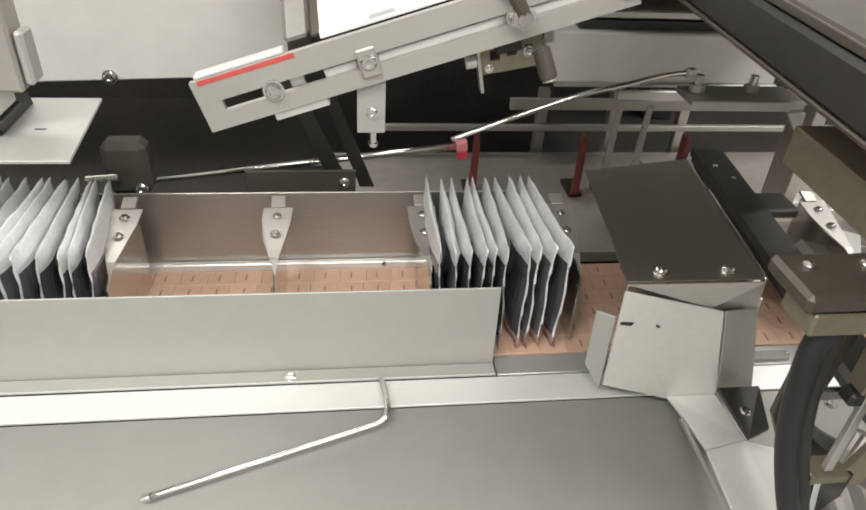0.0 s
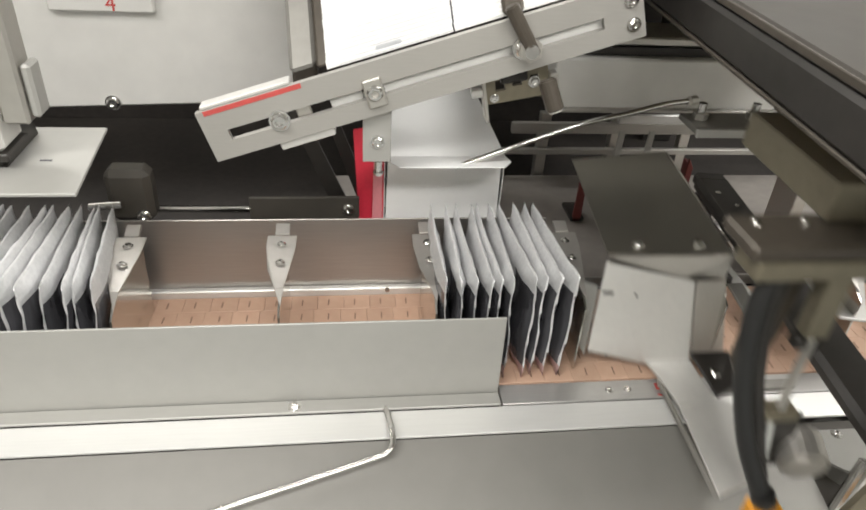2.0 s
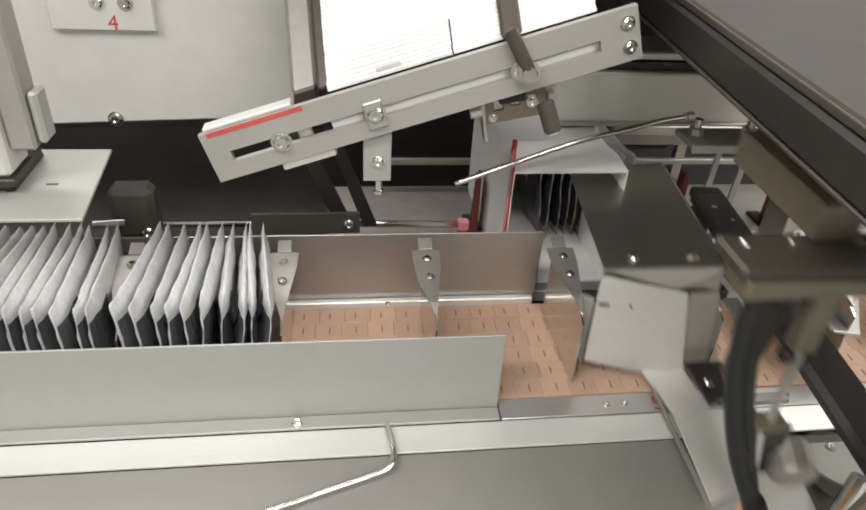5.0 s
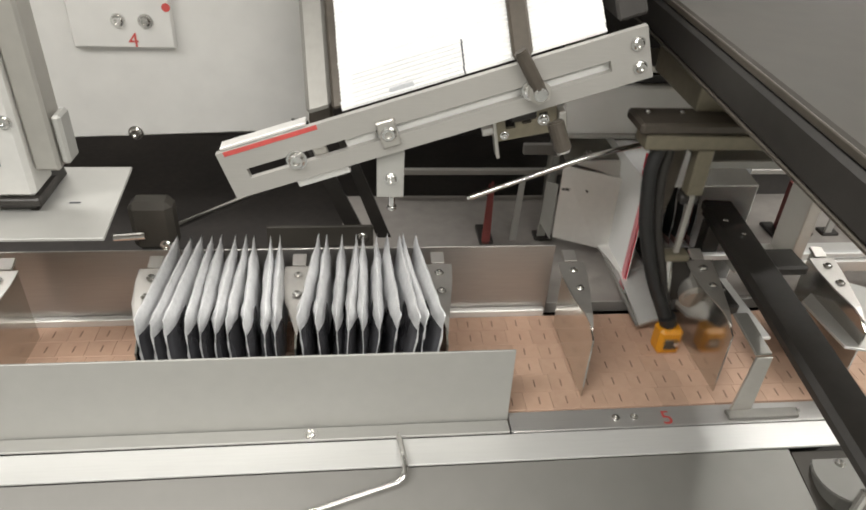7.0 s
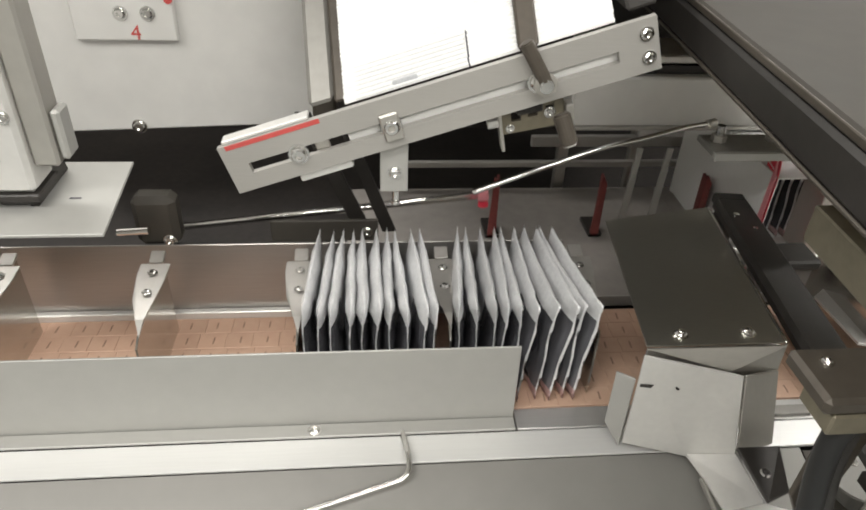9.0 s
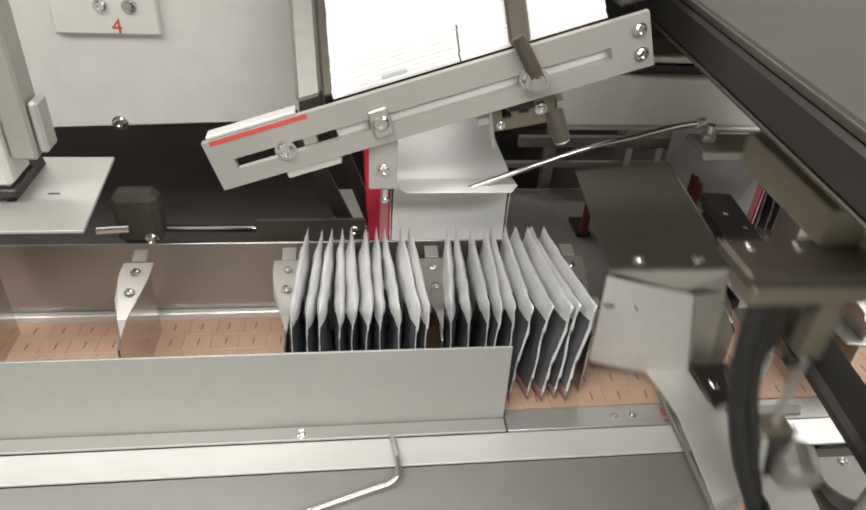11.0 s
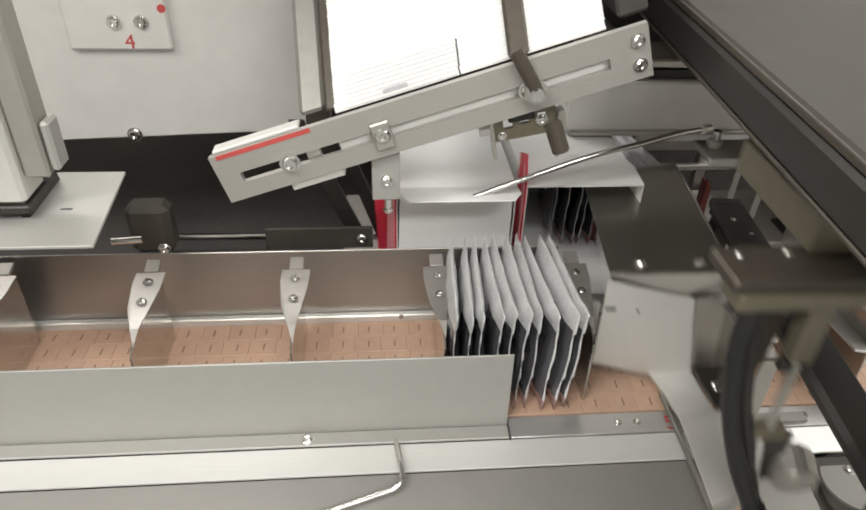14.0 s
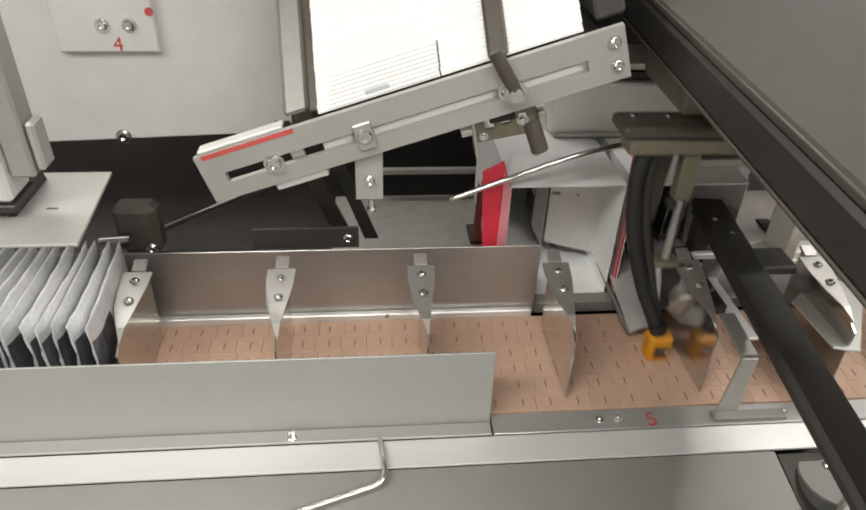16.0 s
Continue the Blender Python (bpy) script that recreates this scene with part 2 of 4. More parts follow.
# ---- setting: the hall round the machine ----
def hall():
    for name, b, mat in (("floor", (-4, 4, -4, 4, -0.95, -0.9), FLOORPAINT), ("ceiling", (-4, 4, -4, 4, 2.3, 2.35), PLASTER), ("wall_north", (-4, 4, 4, 4.1, -0.9, 2.3), PLASTER),
                         ("wall_south", (-4, 4, -4.1, -4, -0.9, 2.3), PLASTER), ("wall_west", (-4.1, -4, -4, 4, -0.9, 2.3), PLASTER), ("wall_east", (4, 4.1, -4, 4, -0.9, 2.3), PLASTER)):
        tagged(link(name, block(*b, r=0), mat), f"plain painted factory hall {name.split('_')[0]}", name.split("_")[0], kind="structure")


hall()


# ---- the conveyor ----
def machine_bed():
    bed = thing("machine_bed", "dark machine bed under the conveyor, inside coloured like an unlit cavity", "machine frame")
    part("bed_plate", block(-1.3, 0.9, 0.062, 0.75, -0.10, -0.05), CAVITY, bed)
    # Dark backdrop; its unseen upper part blocks wall reflections in the cover.
    part("back_panel", block(-1.3, 0.9, 0.62, 0.64, -0.05, 0.57), CAVITY, bed)
    part("front_skirt", block(-1.3, 0.9, -0.36, -0.35, -0.9, -0.17), PANEL, bed)
    part("belt_bed", block(-1.3, 0.9, -0.088, 0.062, -0.05, -0.012), DARK, bed)
    part("pedestal", block(-1.25, 0.85, -0.30, 0.70, -0.9, -0.20), COVER, bed)
    return bed


def front_guide():
    g = thing("front_guide", "satin sheet-metal side guide along the pouch conveyor", "guide rail")
    part("guide_plate", sheet([(-1.25, -0.0985, -0.001), (-0.0725, -0.0985, -0.001), (-0.0721, -0.0937, 0.0777), (-1.25, -0.0937, 0.0777)], 0.002, 0.0004), ZINC, g)
    part("guide_foot", block(-1.25, -0.0725, -0.1125, -0.0992, -0.0005, 0.0022, 0.0005), ZINC, g)
    screw(g, (-0.242, -0.1065, 0.0022), r=0.0046)
    screw(g, (-0.62, -0.1065, 0.0022), r=0.0046)
    return g


def back_guide():
    g = thing("back_guide", "grey steel back wall behind the pouch pockets", "guide rail")
    part("guide_plate", block(-1.25, -0.003, 0.0545, 0.0565, 0.0, 0.0834, 0.0005), GUIDE, g)
    part("guide_foot", block(-1.25, -0.006, 0.0470, 0.0543, -0.006, 0.0075, 0.0012), ALU, g)
    for x in (-0.158, -0.62):
        screw(g, (x, 0.0475, 0.005), (0, -1, 0.3), r=0.002)
    return g


def side_rail():
    r = thing("side_rail", "steel rail strip along the front edge of the belt", "rail")
    part("rail", block(-0.0705, 0.9, -0.1105, -0.0875, -0.012, -0.001, 0.0006), POLISHED, r)
    part("lip", sheet([(-1.25, -0.1400, -0.0035), (0.9, -0.1370, -0.0035), (0.9, -0.1115, -0.0012), (-1.25, -0.1132, -0.0012)], 0.0025, 0.0004), LIP, r, "bright sheet-metal lip")
    for x in (0.026, 0.043, 0.137, 0.197):
        screw(r, (x, -0.099, -0.001), r=0.0028)
    return r


def number_mark():
    """The hand-painted red numeral on the rail."""
    cu = bpy.data.curves.new("painted_numeral", "FONT")
    cu.body, cu.size, cu.extrude = "5", 0.022, 0.0001
    cu.materials.append(REDPAINT)
    ob = new("painted_numeral", cu)
    ob.matrix_basis = pose(0.067, -0.1085, -0.0007)
    return tagged(ob, "red hand-painted numeral on the rail strip", "marking")


def front_cover():
    c = thing("front_cover", "large grey sheet-metal cover sloping below the conveyor", "machine cover")
    part("cover_plate", sheet([(-1.25, -0.40, -0.125), (0.205, -0.36, -0.105), (0.17, -0.1382, -0.0058), (-1.25, -0.1410, -0.0058)], 0.002, 0.0005), PANEL, c)
    part("side_plate", sheet([(0.209, -0.40, -0.13), (0.9, -0.40, -0.13), (0.9, -0.138, -0.010), (0.174, -0.138, -0.010)], 0.002, 0.0005), COVER, c)
    return c


def hook_rod():
    h = thing("hook_rod", "thin bent steel wire hook over the front cover", "hook")
    part("wire", tube([(-0.169, -0.108, -0.0005), (-0.1665, -0.128, 0.003), (-0.165, -0.146, 0.001), (-0.170, -0.154, -0.003), (-0.185, -0.158, -0.006), (-0.25, -0.174, -0.014), (-0.338, -0.196, -0.024)], 0.0026), CHROME, h, smooth=True)
    part("tip", rod((-0.336, -0.1955, -0.0238), (-0.343, -0.197, -0.0246), 0.0032, cap=0.001), CHROME, h)
    return h


def flight_mesh():
    """One pocket divider: a thin upright plate with a sloping top, folded into a kite-shaped tab."""
    plate = [(0, 0.030, 0.002), (0, -0.0735, 0.002), (0, -0.0732, 0.068), (0, -0.052, 0.080), (0, 0.012, 0.088), (0, 0.030, 0.086)]
    tab = [(-0.0125, 0.013, 0.0915), (-0.013, -0.002, 0.0895), (-0.010, -0.030, 0.0855), (-0.003, -0.052, 0.0815), (0.002, -0.066, 0.074), (0.004, -0.052, 0.0815), (0.0115, -0.006, 0.0885), (0.0125, 0.013, 0.0915)]
    return sheet(plate, 0.0016), sheet(tab, 0.0014)


def flights():
    chain = thing("flight_chain", "tan slat belt with upright sheet-metal pocket dividers", "conveyor")
    a, b = flight_mesh()
    ma, mb = bpy.data.meshes.new("plate"), bpy.data.meshes.new("tab")
    for bm, me, mat in ((a, ma, FLIGHT), (b, mb, TABS)):
        bmesh.ops.recalc_face_normals(bm, faces=bm.faces)
        bm.to_mesh(me)
        bm.free()
        me.materials.append(mat)
    mt = bpy.data.meshes.new("block_tag")
    bm = sheet([(-0.0062, 0.0135, 0.0925), (0.0062, 0.0135, 0.0925), (0.0062, 0.0265, 0.0965), (-0.0062, 0.0265, 0.0965)], 0.003, 0.0005)
    bm.to_mesh(mt)
    bm.free()
    mt.materials.append(TABS)
    for k in range(-12, 4):
        f = new("flight", ma)
        f.parent = chain
        f.matrix_basis = pose(k * P, 0, 0)
        t = new("tab", mb)
        t.parent = f
        tag = new("stop", mt)
        tag.parent = f
        screw(f, (0, 0.001, 0.0898), (0, 0.1, 1), r=0.0034)
        screw(f, (0, -0.0225, 0.0866), (0, 0.1, 1), r=0.0034)
    return chain


def belt(chain):
    """Slats of the belt, each with small slots, on the moving chain."""
    step = P / 5
    me = bpy.data.meshes.new("slat")
    bm = bmesh.new()
    for j in range(6):
        y0 = -0.0865 + j * 0.0222
        off = 0.0035 if j % 2 else 0
        verts = block(0.0001 + off - 0.00175, step - 0.0001 + off - 0.00175, y0, y0 + 0.0221, -0.010, 0.0, 0.0003)
        tmp = bpy.data.meshes.new("tmp")
        verts.to_mesh(tmp)
        verts.free()
        bm.from_mesh(tmp)
        bpy.data.meshes.remove(tmp)
    bm.to_mesh(me)
    bm.free()
    me.materials.append(BELT)
    md = bpy.data.meshes.new("slot")
    bm = bmesh.new()
    for j in range(6):
        y0 = -0.0865 + j * 0.0222
        q = sheet([(step * 0.45, y0 + 0.006, 0.0003), (step * 0.45 + 0.0012, y0 + 0.006, 0.0003), (step * 0.45 + 0.0016, y0 + 0.015, 0.0003), (step * 0.45 + 0.0004, y0 + 0.015, 0.0003)], 0.0003)
        tmp = bpy.data.meshes.new("tmp")
        q.to_mesh(tmp)
        q.free()
        bm.from_mesh(tmp)
        bpy.data.meshes.remove(tmp)
    bm.to_mesh(md)
    bm.free()
    md.materials.append(SLOT)
    for i in range(-58, 16):
        s = new("slat", me)
        s.parent = chain
        s.matrix_basis = pose(i * step, 0, 0)
        d = new("slot", md)
        d.parent = s


# ---- pouches ----
def pouch_bm(rnd):
    """A sealed flat pouch standing on edge: a wrinkled cushion with flat seams, in the yz plane."""
    bm = bmesh.new()
    us = (0, 0.03, 0.055, 0.085, 0.13, 0.19, 0.27, 0.36, 0.46, 0.56, 0.66, 0.76, 0.85, 0.92, 0.97, 1.0)
    vs = (0, 0.05, 0.10, 0.17, 0.26, 0.36, 0.46, 0.56, 0.66, 0.75, 0.82, 0.88, 0.93, 0.965, 1.0)
    ny, nz = len(us) - 1, len(vs) - 1
    w, h, t = 0.124, 0.1065, 0.0054
    rows = {}
    ph = [rnd.uniform(0, 6.28) for _ in range(8)]
    for side in (1, -1):
        for i in range(ny + 1):
            for k in range(nz + 1):
                u, v = us[i], vs[k]
                edge = i in (0, ny) or k in (0, nz)
                fill = min(1, max(0, u - 0.03) / 0.17) ** 0.8 * min(1, max(0, 1 - u) / 0.22) ** 0.7 * (min(1, v / 0.14) * min(1, max(0, 0.972 - v) / 0.13)) ** 0.55
                wr = 0.0006 * math.sin(23 * u + ph[0] + 7 * v) + 0.0006 * math.sin(37 * v + ph[1] + 9 * u) + 0.0004 * math.sin(61 * u - 20 * v + ph[6])
                sway = 0.0008 * math.sin(3.1 * u + ph[2]) + 0.0009 * math.sin(4.4 * v + ph[3]) + 0.0006 * math.sin(11 * v + ph[7])
                if edge:
                    if side == -1:
                        rows[side, i, k] = rows[1, i, k]
                        continue
                    x = sway + 0.0006 * math.sin(26 * (u + v) + ph[4])
                else:
                    x = sway + side * (0.0004 + (t * (0.88 + 0.12 * math.sin(5 * v + ph[5]))) * fill) + wr * (0.25 + 0.75 * fill)
                drop = -(0.0022 * math.sin(math.pi * u) * abs(math.sin(ph[1])) + 0.0007 * math.sin(40 * u + ph[6]) ** 2) * (k == nz)
                rows[side, i, k] = bm.verts.new((x, -0.0815 + w * u, 0.002 + h * v + drop))
    for side in (1, -1):
        for i in range(ny):
            for k in range(nz):
                f = [rows[side, i, k], rows[side, i + 1, k], rows[side, i + 1, k + 1], rows[side, i, k + 1]]
                face = bm.faces.new(f if side == 1 else f[::-1])
                face.smooth = True
                u, v = (us[i] + us[i + 1]) / 2, (vs[k] + vs[k + 1]) / 2
                # Index 1 paints print and gap shade on front and lower faces.
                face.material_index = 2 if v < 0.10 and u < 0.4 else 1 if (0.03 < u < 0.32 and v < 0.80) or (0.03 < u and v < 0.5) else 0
    return bm


POUCHES = []
FAN = {-1: (-2, 6, 4, -7), -4: (-7, 15, -1, -5), -5: (-6, 12, 1, -5), -9: (-4, 8, 3, -6)}   # turn and lean from the first pouch of a pocket to its last


def pouches():
    rnd = random.Random(5)
    meshes = []
    for _ in range(8):
        bm = pouch_bm(rnd)
        me = bpy.data.meshes.new("pouch")
        bmesh.ops.recalc_face_normals(bm, faces=bm.faces)
        bm.to_mesh(me)
        bm.free()
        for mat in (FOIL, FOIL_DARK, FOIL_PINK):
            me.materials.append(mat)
        meshes.append(me)
    for slot in (-1, -4, -5, -9):
        turn0, turn1, lean0, lean1 = FAN[slot]
        for i in range(10):
            ob = new("pouch", meshes[rnd.randrange(8)])
            tagged(ob, "silver foil pouch standing upright, front and foot dark with print and painted shade", "pouch", group="row of pouches in a pocket")
            u = (i + 0.5) / 10
            x = slot * P + 0.009 + u * 0.099 + rnd.uniform(-0.001, 0.001)
            base = pose(x, rnd.uniform(-0.003, 0.003), 0.0, 0, -(lean0 + lean1 * u) + rnd.uniform(-1.5, 1.5), turn0 + turn1 * u + rnd.uniform(-1.8, 1.8))
            POUCHES.append((ob, slot, base))


# ---- pusher ----
def pusher():
    """The head that rides over the loaded pocket and drives it into the carton; built at its front place."""
    p = thing("pusher", "steel loading pusher head with a brushed cover over the belt", "pusher")
    part("top_plate", sheet([(0.0115, -0.133, 0.1108), (0.120, -0.1335, 0.1108), (0.1435, 0.068, 0.1108), (0.0325, 0.046, 0.1108)], 0.0015, 0.0004), PLATE, p, "brushed steel cover plate")
    part("edge_strip", sheet([(0.1205, -0.1335, 0.1112), (0.1228, -0.1335, 0.1112), (0.1463, 0.068, 0.1112), (0.144, 0.068, 0.1112)], 0.006, 0.0005), CHROME, p, "bright bent edge")
    part("plate_lip", sheet([(0.0115, -0.1335, 0.1090), (0.120, -0.1345, 0.1090), (0.120, -0.1355, 0.0855), (0.078, -0.1415, 0.091)], 0.002), STEEL, p)
    part("front_plate", sheet([(0.0105, -0.1345, 0.104), (0.084, -0.1497, 0.094), (0.099, -0.1550, 0.0115), (0.062, -0.1470, 0.002), (0.009, -0.1400, 0.0135)], 0.002, 0.0004), ALU, p, "satin sheet-metal front plate")
    part("corner_plate", sheet([(0.0848, -0.1500, 0.094), (0.1195, -0.137, 0.086), (0.1370, -0.1435, 0.0080), (0.0998, -0.1552, 0.0115)], 0.002, 0.0004), STEEL, p)
    part("side_wing", sheet([(-0.0025, -0.125, 0.0785), (0.0085, -0.1365, 0.081), (0.0070, -0.1410, 0.010), (-0.0035, -0.128, 0.026)], 0.002, 0.0004), ZINC, p)
    part("wing_slot", sheet([(0.012, -0.1368, 0.0765), (0.022, -0.1385, 0.0765), (0.020, -0.1388, 0.0740), (0.012, -0.1372, 0.0740)], 0.0022), DARK, p)
    part("front_leg", sheet([(0.062, -0.1490, 0.0030), (0.099, -0.1570, 0.0100), (0.103, -0.200, 0.006), (0.071, -0.205, 0.003), (0.067, -0.172, 0.003)], 0.003, 0.0005), ALU, p, "satin sheet-metal leg")
    part("leg_foot", sheet([(0.071, -0.2055, 0.0025), (0.103, -0.2005, 0.0055), (0.124, -0.212, 0.008), (0.098, -0.280, 0.000), (0.066, -0.290, -0.002)], 0.003, 0.0005), ALU, p)
    part("leg_edge", rod((0.0665, -0.172, 0.002), (0.0655, -0.287, -0.003), 0.0022, 10), GUN, p)
    part("side_bracket", sheet([(0.096, -0.1585, 0.0195), (0.132, -0.1585, 0.0195), (0.121, -0.198, 0.015), (0.103, -0.203, 0.010)], 0.004, 0.0008), DARK, p)
    for x in (0.0415, 0.0955):
        screw(p, (x, -0.122, 0.1108), r=0.0048)
    screw(p, (0.110, -0.181, 0.0165), (0.0, -0.15, 1), r=0.0046)
    part("rivet", rod((0.0405, -0.1415, 0.0755), (0.0405, -0.1432, 0.076), 0.0022, 10), DARK, p)
    part("inner_side", block(0.110, 0.113, -0.125, 0.045, 0.03, 0.105), STEEL, p)
    part("inner_wall", block(0.014, 0.117, -0.1310, -0.1290, 0.012, 0.1055), STEEL, p)
    return p


def pusher_drive():
    """The drive that carries the head: crossbar, post, hose and arm, built at its front place."""
    p = thing("pusher_drive", "dark steel pusher drive with hose and orange coupling", "drive")
    part("crossbar", block(0.026, 0.245, -0.294, -0.268, 0.196, 0.2095, 0.0012), OLIVE, p, "weathered steel crossbar")
    part("clamp_block", block(0.019, 0.165, -0.2945, -0.2560, 0.2100, 0.2205, 0.0025), BROWN, p, "dark oiled steel clamp plate")
    for x in (0.033, 0.064, 0.107, 0.149):
        screw(p, (x, -0.268, 0.2205), r=0.0028)
    part("slide_arm", sheet([(0.0807, -0.1569, 0.246), (0.0759, -0.268, 0.246), (0.1059, -0.268, 0.246), (0.1107, -0.1569, 0.246)], 0.0252, 0.001), OLIVE, p, "weathered olive slide arm")
    part("bolt_block", block(0.150, 0.172, -0.288, -0.266, 0.221, 0.232, 0.002), OLIVE, p)
    part("post", block(0.0765, 0.0915, -0.2915, -0.278, 0.150, 0.1955, 0.001), OLIVE, p)
    part("post_joint", block(0.073, 0.090, -0.2905, -0.279, 0.140, 0.1497, 0.002), DARK, p)
    part("post_plate", sheet([(0.0805, -0.287, 0.150), (0.0855, -0.287, 0.150), (0.0855, -0.287, 0.088), (0.0800, -0.287, 0.088)], 0.004, 0.0005), STEEL, p)
    part("post_foot", block(0.072, 0.096, -0.294, -0.278, 0.080, 0.0870, 0.001), OLIVE, p)
    part("drop_rod", rod((0.079, -0.290, 0.080), (0.083, -0.300, 0.022), 0.0030, 10), CHROME, p)
    part("back_web", sheet([(0.048, -0.270, 0.1955), (0.0755, -0.270, 0.1955), (0.072, -0.270, 0.145), (0.064, -0.270, 0.085), (0.046, -0.270, 0.120)], 0.004, 0.0005), BROWN, p)
    part("hose", tube([(0.046, -0.283, 0.200), (0.040, -0.286, 0.180), (0.0405, -0.289, 0.152), (0.0475, -0.292, 0.112), (0.062, -0.298, 0.066), (0.078, -0.306, 0.030), (0.083, -0.309, 0.018)], 0.0066), BLACK, p, "black rubber hose", smooth=True)
    part("strap", tube([(0.056, -0.281, 0.197), (0.053, -0.284, 0.160), (0.060, -0.288, 0.112), (0.074, -0.294, 0.064), (0.086, -0.302, 0.022)], 0.0042, flat=0.4), DARK, p, smooth=True)
    c = part("coupling", block(0.0745, 0.0985, -0.321, -0.301, -0.014, 0.016, 0.0035), ORANGE, p, "orange plastic coupling")
    part("coupling_recess", block(0.080, 0.093, -0.3222, -0.3212, -0.006, 0.006, 0.0004), BROWN, c)
    part("coupling_pin", rod((0.0905, -0.3225, 0.003), (0.0905, -0.326, 0.003), 0.0032, 12, cap=0.001), CHROME, c)
    part("coupling_neck", rod((0.085, -0.310, 0.0165), (0.081, -0.309, 0.026), 0.0085, 14), BLACK, c)
    part("cam_roller", rod((0.113, -0.301, 0.038), (0.117, -0.276, 0.046), 0.017, 24, cap=0.003), STEEL, p, "dull steel cam roller")
    part("roller_bracket", sheet([(0.090, -0.287, 0.026), (0.104, -0.287, 0.030), (0.106, -0.287, 0.078), (0.074, -0.287, 0.0797)], 0.003), DARK, p)
    return p


# ---- what stands behind the belt ----
TILT = Matrix.Translation((-0.175, 0.0, 0.2285)) @ Matrix.Rotation(-math.atan2(0.0785, 0.242), 4, "Y")


def slotted_bar():
    b = thing("slotted_bar", "slotted steel front bar of the carton magazine", "bar")
    part("bar", slotted(-0.136, 0.213, -0.0185, 0.0235, [(-0.118, -0.006, -0.0045, 0.0045), (0.006, 0.182, -0.0045, 0.0045)], 0.0, 0.006, TILT), STEEL_X, b)
    part("lower_flange", block(-0.118, 0.205, 0.0065, 0.020, -0.0185, -0.0155, 0.0006, TILT), STEEL_X, b)
    part("upper_flange", block(-0.132, -0.060, 0.003, 0.016, 0.0237, 0.0265, 0.0006, TILT), ALU, b)
    part("red_edge", block(-0.130, -0.052, -0.0004, -0.0001, 0.0195, 0.0234, 0, TILT), REDPAINT, b, "red paint along the edge")
    part("spacer", block(-0.085, -0.040, 0.003, 0.022, -0.026, -0.0188, 0.001, TILT), ALU, b)
    for x in (-0.077, 0.0, 0.118):
        s = screw(b, TILT @ Vector((x, -0.0005, 0)), (0, -1, 0), r=0.0068, name="clamp_screw")
    for z in (0.009, -0.010):
        screw(b, TILT @ Vector((0.204, -0.0005, z + 0.003)), (0, -1, 0), r=0.0045)
    part("clamp_collar", block(-0.0075, 0.0075, -0.0042, -0.0005, -0.0115, 0.0115, 0.002, TILT), STEEL, b)
    # Added white strips stand for the carton edges showing through the slots.
    part("carton_edge_strip", block(0.004, 0.188, 0.0068, 0.0090, -0.0130, 0.0015, 0.0005, TILT), TAG, b, "white strip behind the slot, standing for carton edges")
    part("short_strip", block(-0.036, -0.010, 0.0068, 0.0090, -0.0130, 0.0015, 0.0005, TILT), TAG, b)
    part("slide_nut", block(-0.064, -0.052, 0.0068, 0.0100, -0.006, 0.006, 0.001, TILT), STEEL, b)
    return b


def drop_bracket():
    d = thing("drop_bracket", "pale metal bracket hanging from the slotted bar", "bracket")
    part("strap", block(-0.184, -0.161, 0.0065, 0.010, 0.166, 0.2265, 0.0006), ZINC, d)
    screw(d, (-0.172, 0.0065, 0.184), (0, -1, 0), r=0.0048)
    part("stud", rod((-0.171, 0.0085, 0.166), (-0.171, 0.0085, 0.158), 0.003, 12), CHROME, d)
    part("stud_tip", rod((-0.171, 0.0085, 0.158), (-0.171, 0.0085, 0.153), 0.0042, 12, cap=0.0014), CHROME, d)
    return d


def carton_blanks():
    """Flat cartons lying one on another above the slotted bar."""
    me = bpy.data.meshes.new("carton_blank")
    bm = block(-0.030, 0.184, 0.008, 0.150, 0.0, 0.00261, 0.0001)
    bm.to_mesh(me)
    bm.free()
    me.materials.append(WHITE)
    band = bpy.data.meshes.new("printed_band")
    bm = block(-0.020, 0.069, 0.0078, 0.0079, 0.0010, 0.0013, 0)
    bm.to_mesh(band)
    bm.free()
    band.materials.append(LIGHT_INK)
    tick = bpy.data.meshes.new("printed_tick")
    bm = block(0.0702, 0.0714, 0.0078, 0.0108, 0.0001, 0.00275, 0)
    bm.to_mesh(tick)
    bm.free()
    tick.materials.append(INK)
    mark = bpy.data.meshes.new("printed_mark")
    bm = block(0.010, 0.030, 0.0077, 0.0106, 0.0001, 0.00272, 0)
    bm.to_mesh(mark)
    bm.free()
    mark.materials.append(LIGHT_INK)
    rnd = random.Random(2)
    for i in range(62):
        z = 0.0245 + i * 0.00262
        ob = new("carton_blank", me)
        tagged(ob, "flat white folding carton lying in the stacked magazine", "carton", group="stack of flat cartons")
        ob.matrix_basis = TILT @ pose(rnd.uniform(-0.0003, 0.0003) + i * 0.0006, rnd.uniform(0, 0.0003) + i * 0.0026, z)
        if i < 8:
            b = new("printed_band", band)
            b.parent = ob
        if i == 1:
            q = new("printed_mark", mark)
            q.parent = ob
        if i < 8:
            k = new("printed_tick", tick)
            k.parent = ob


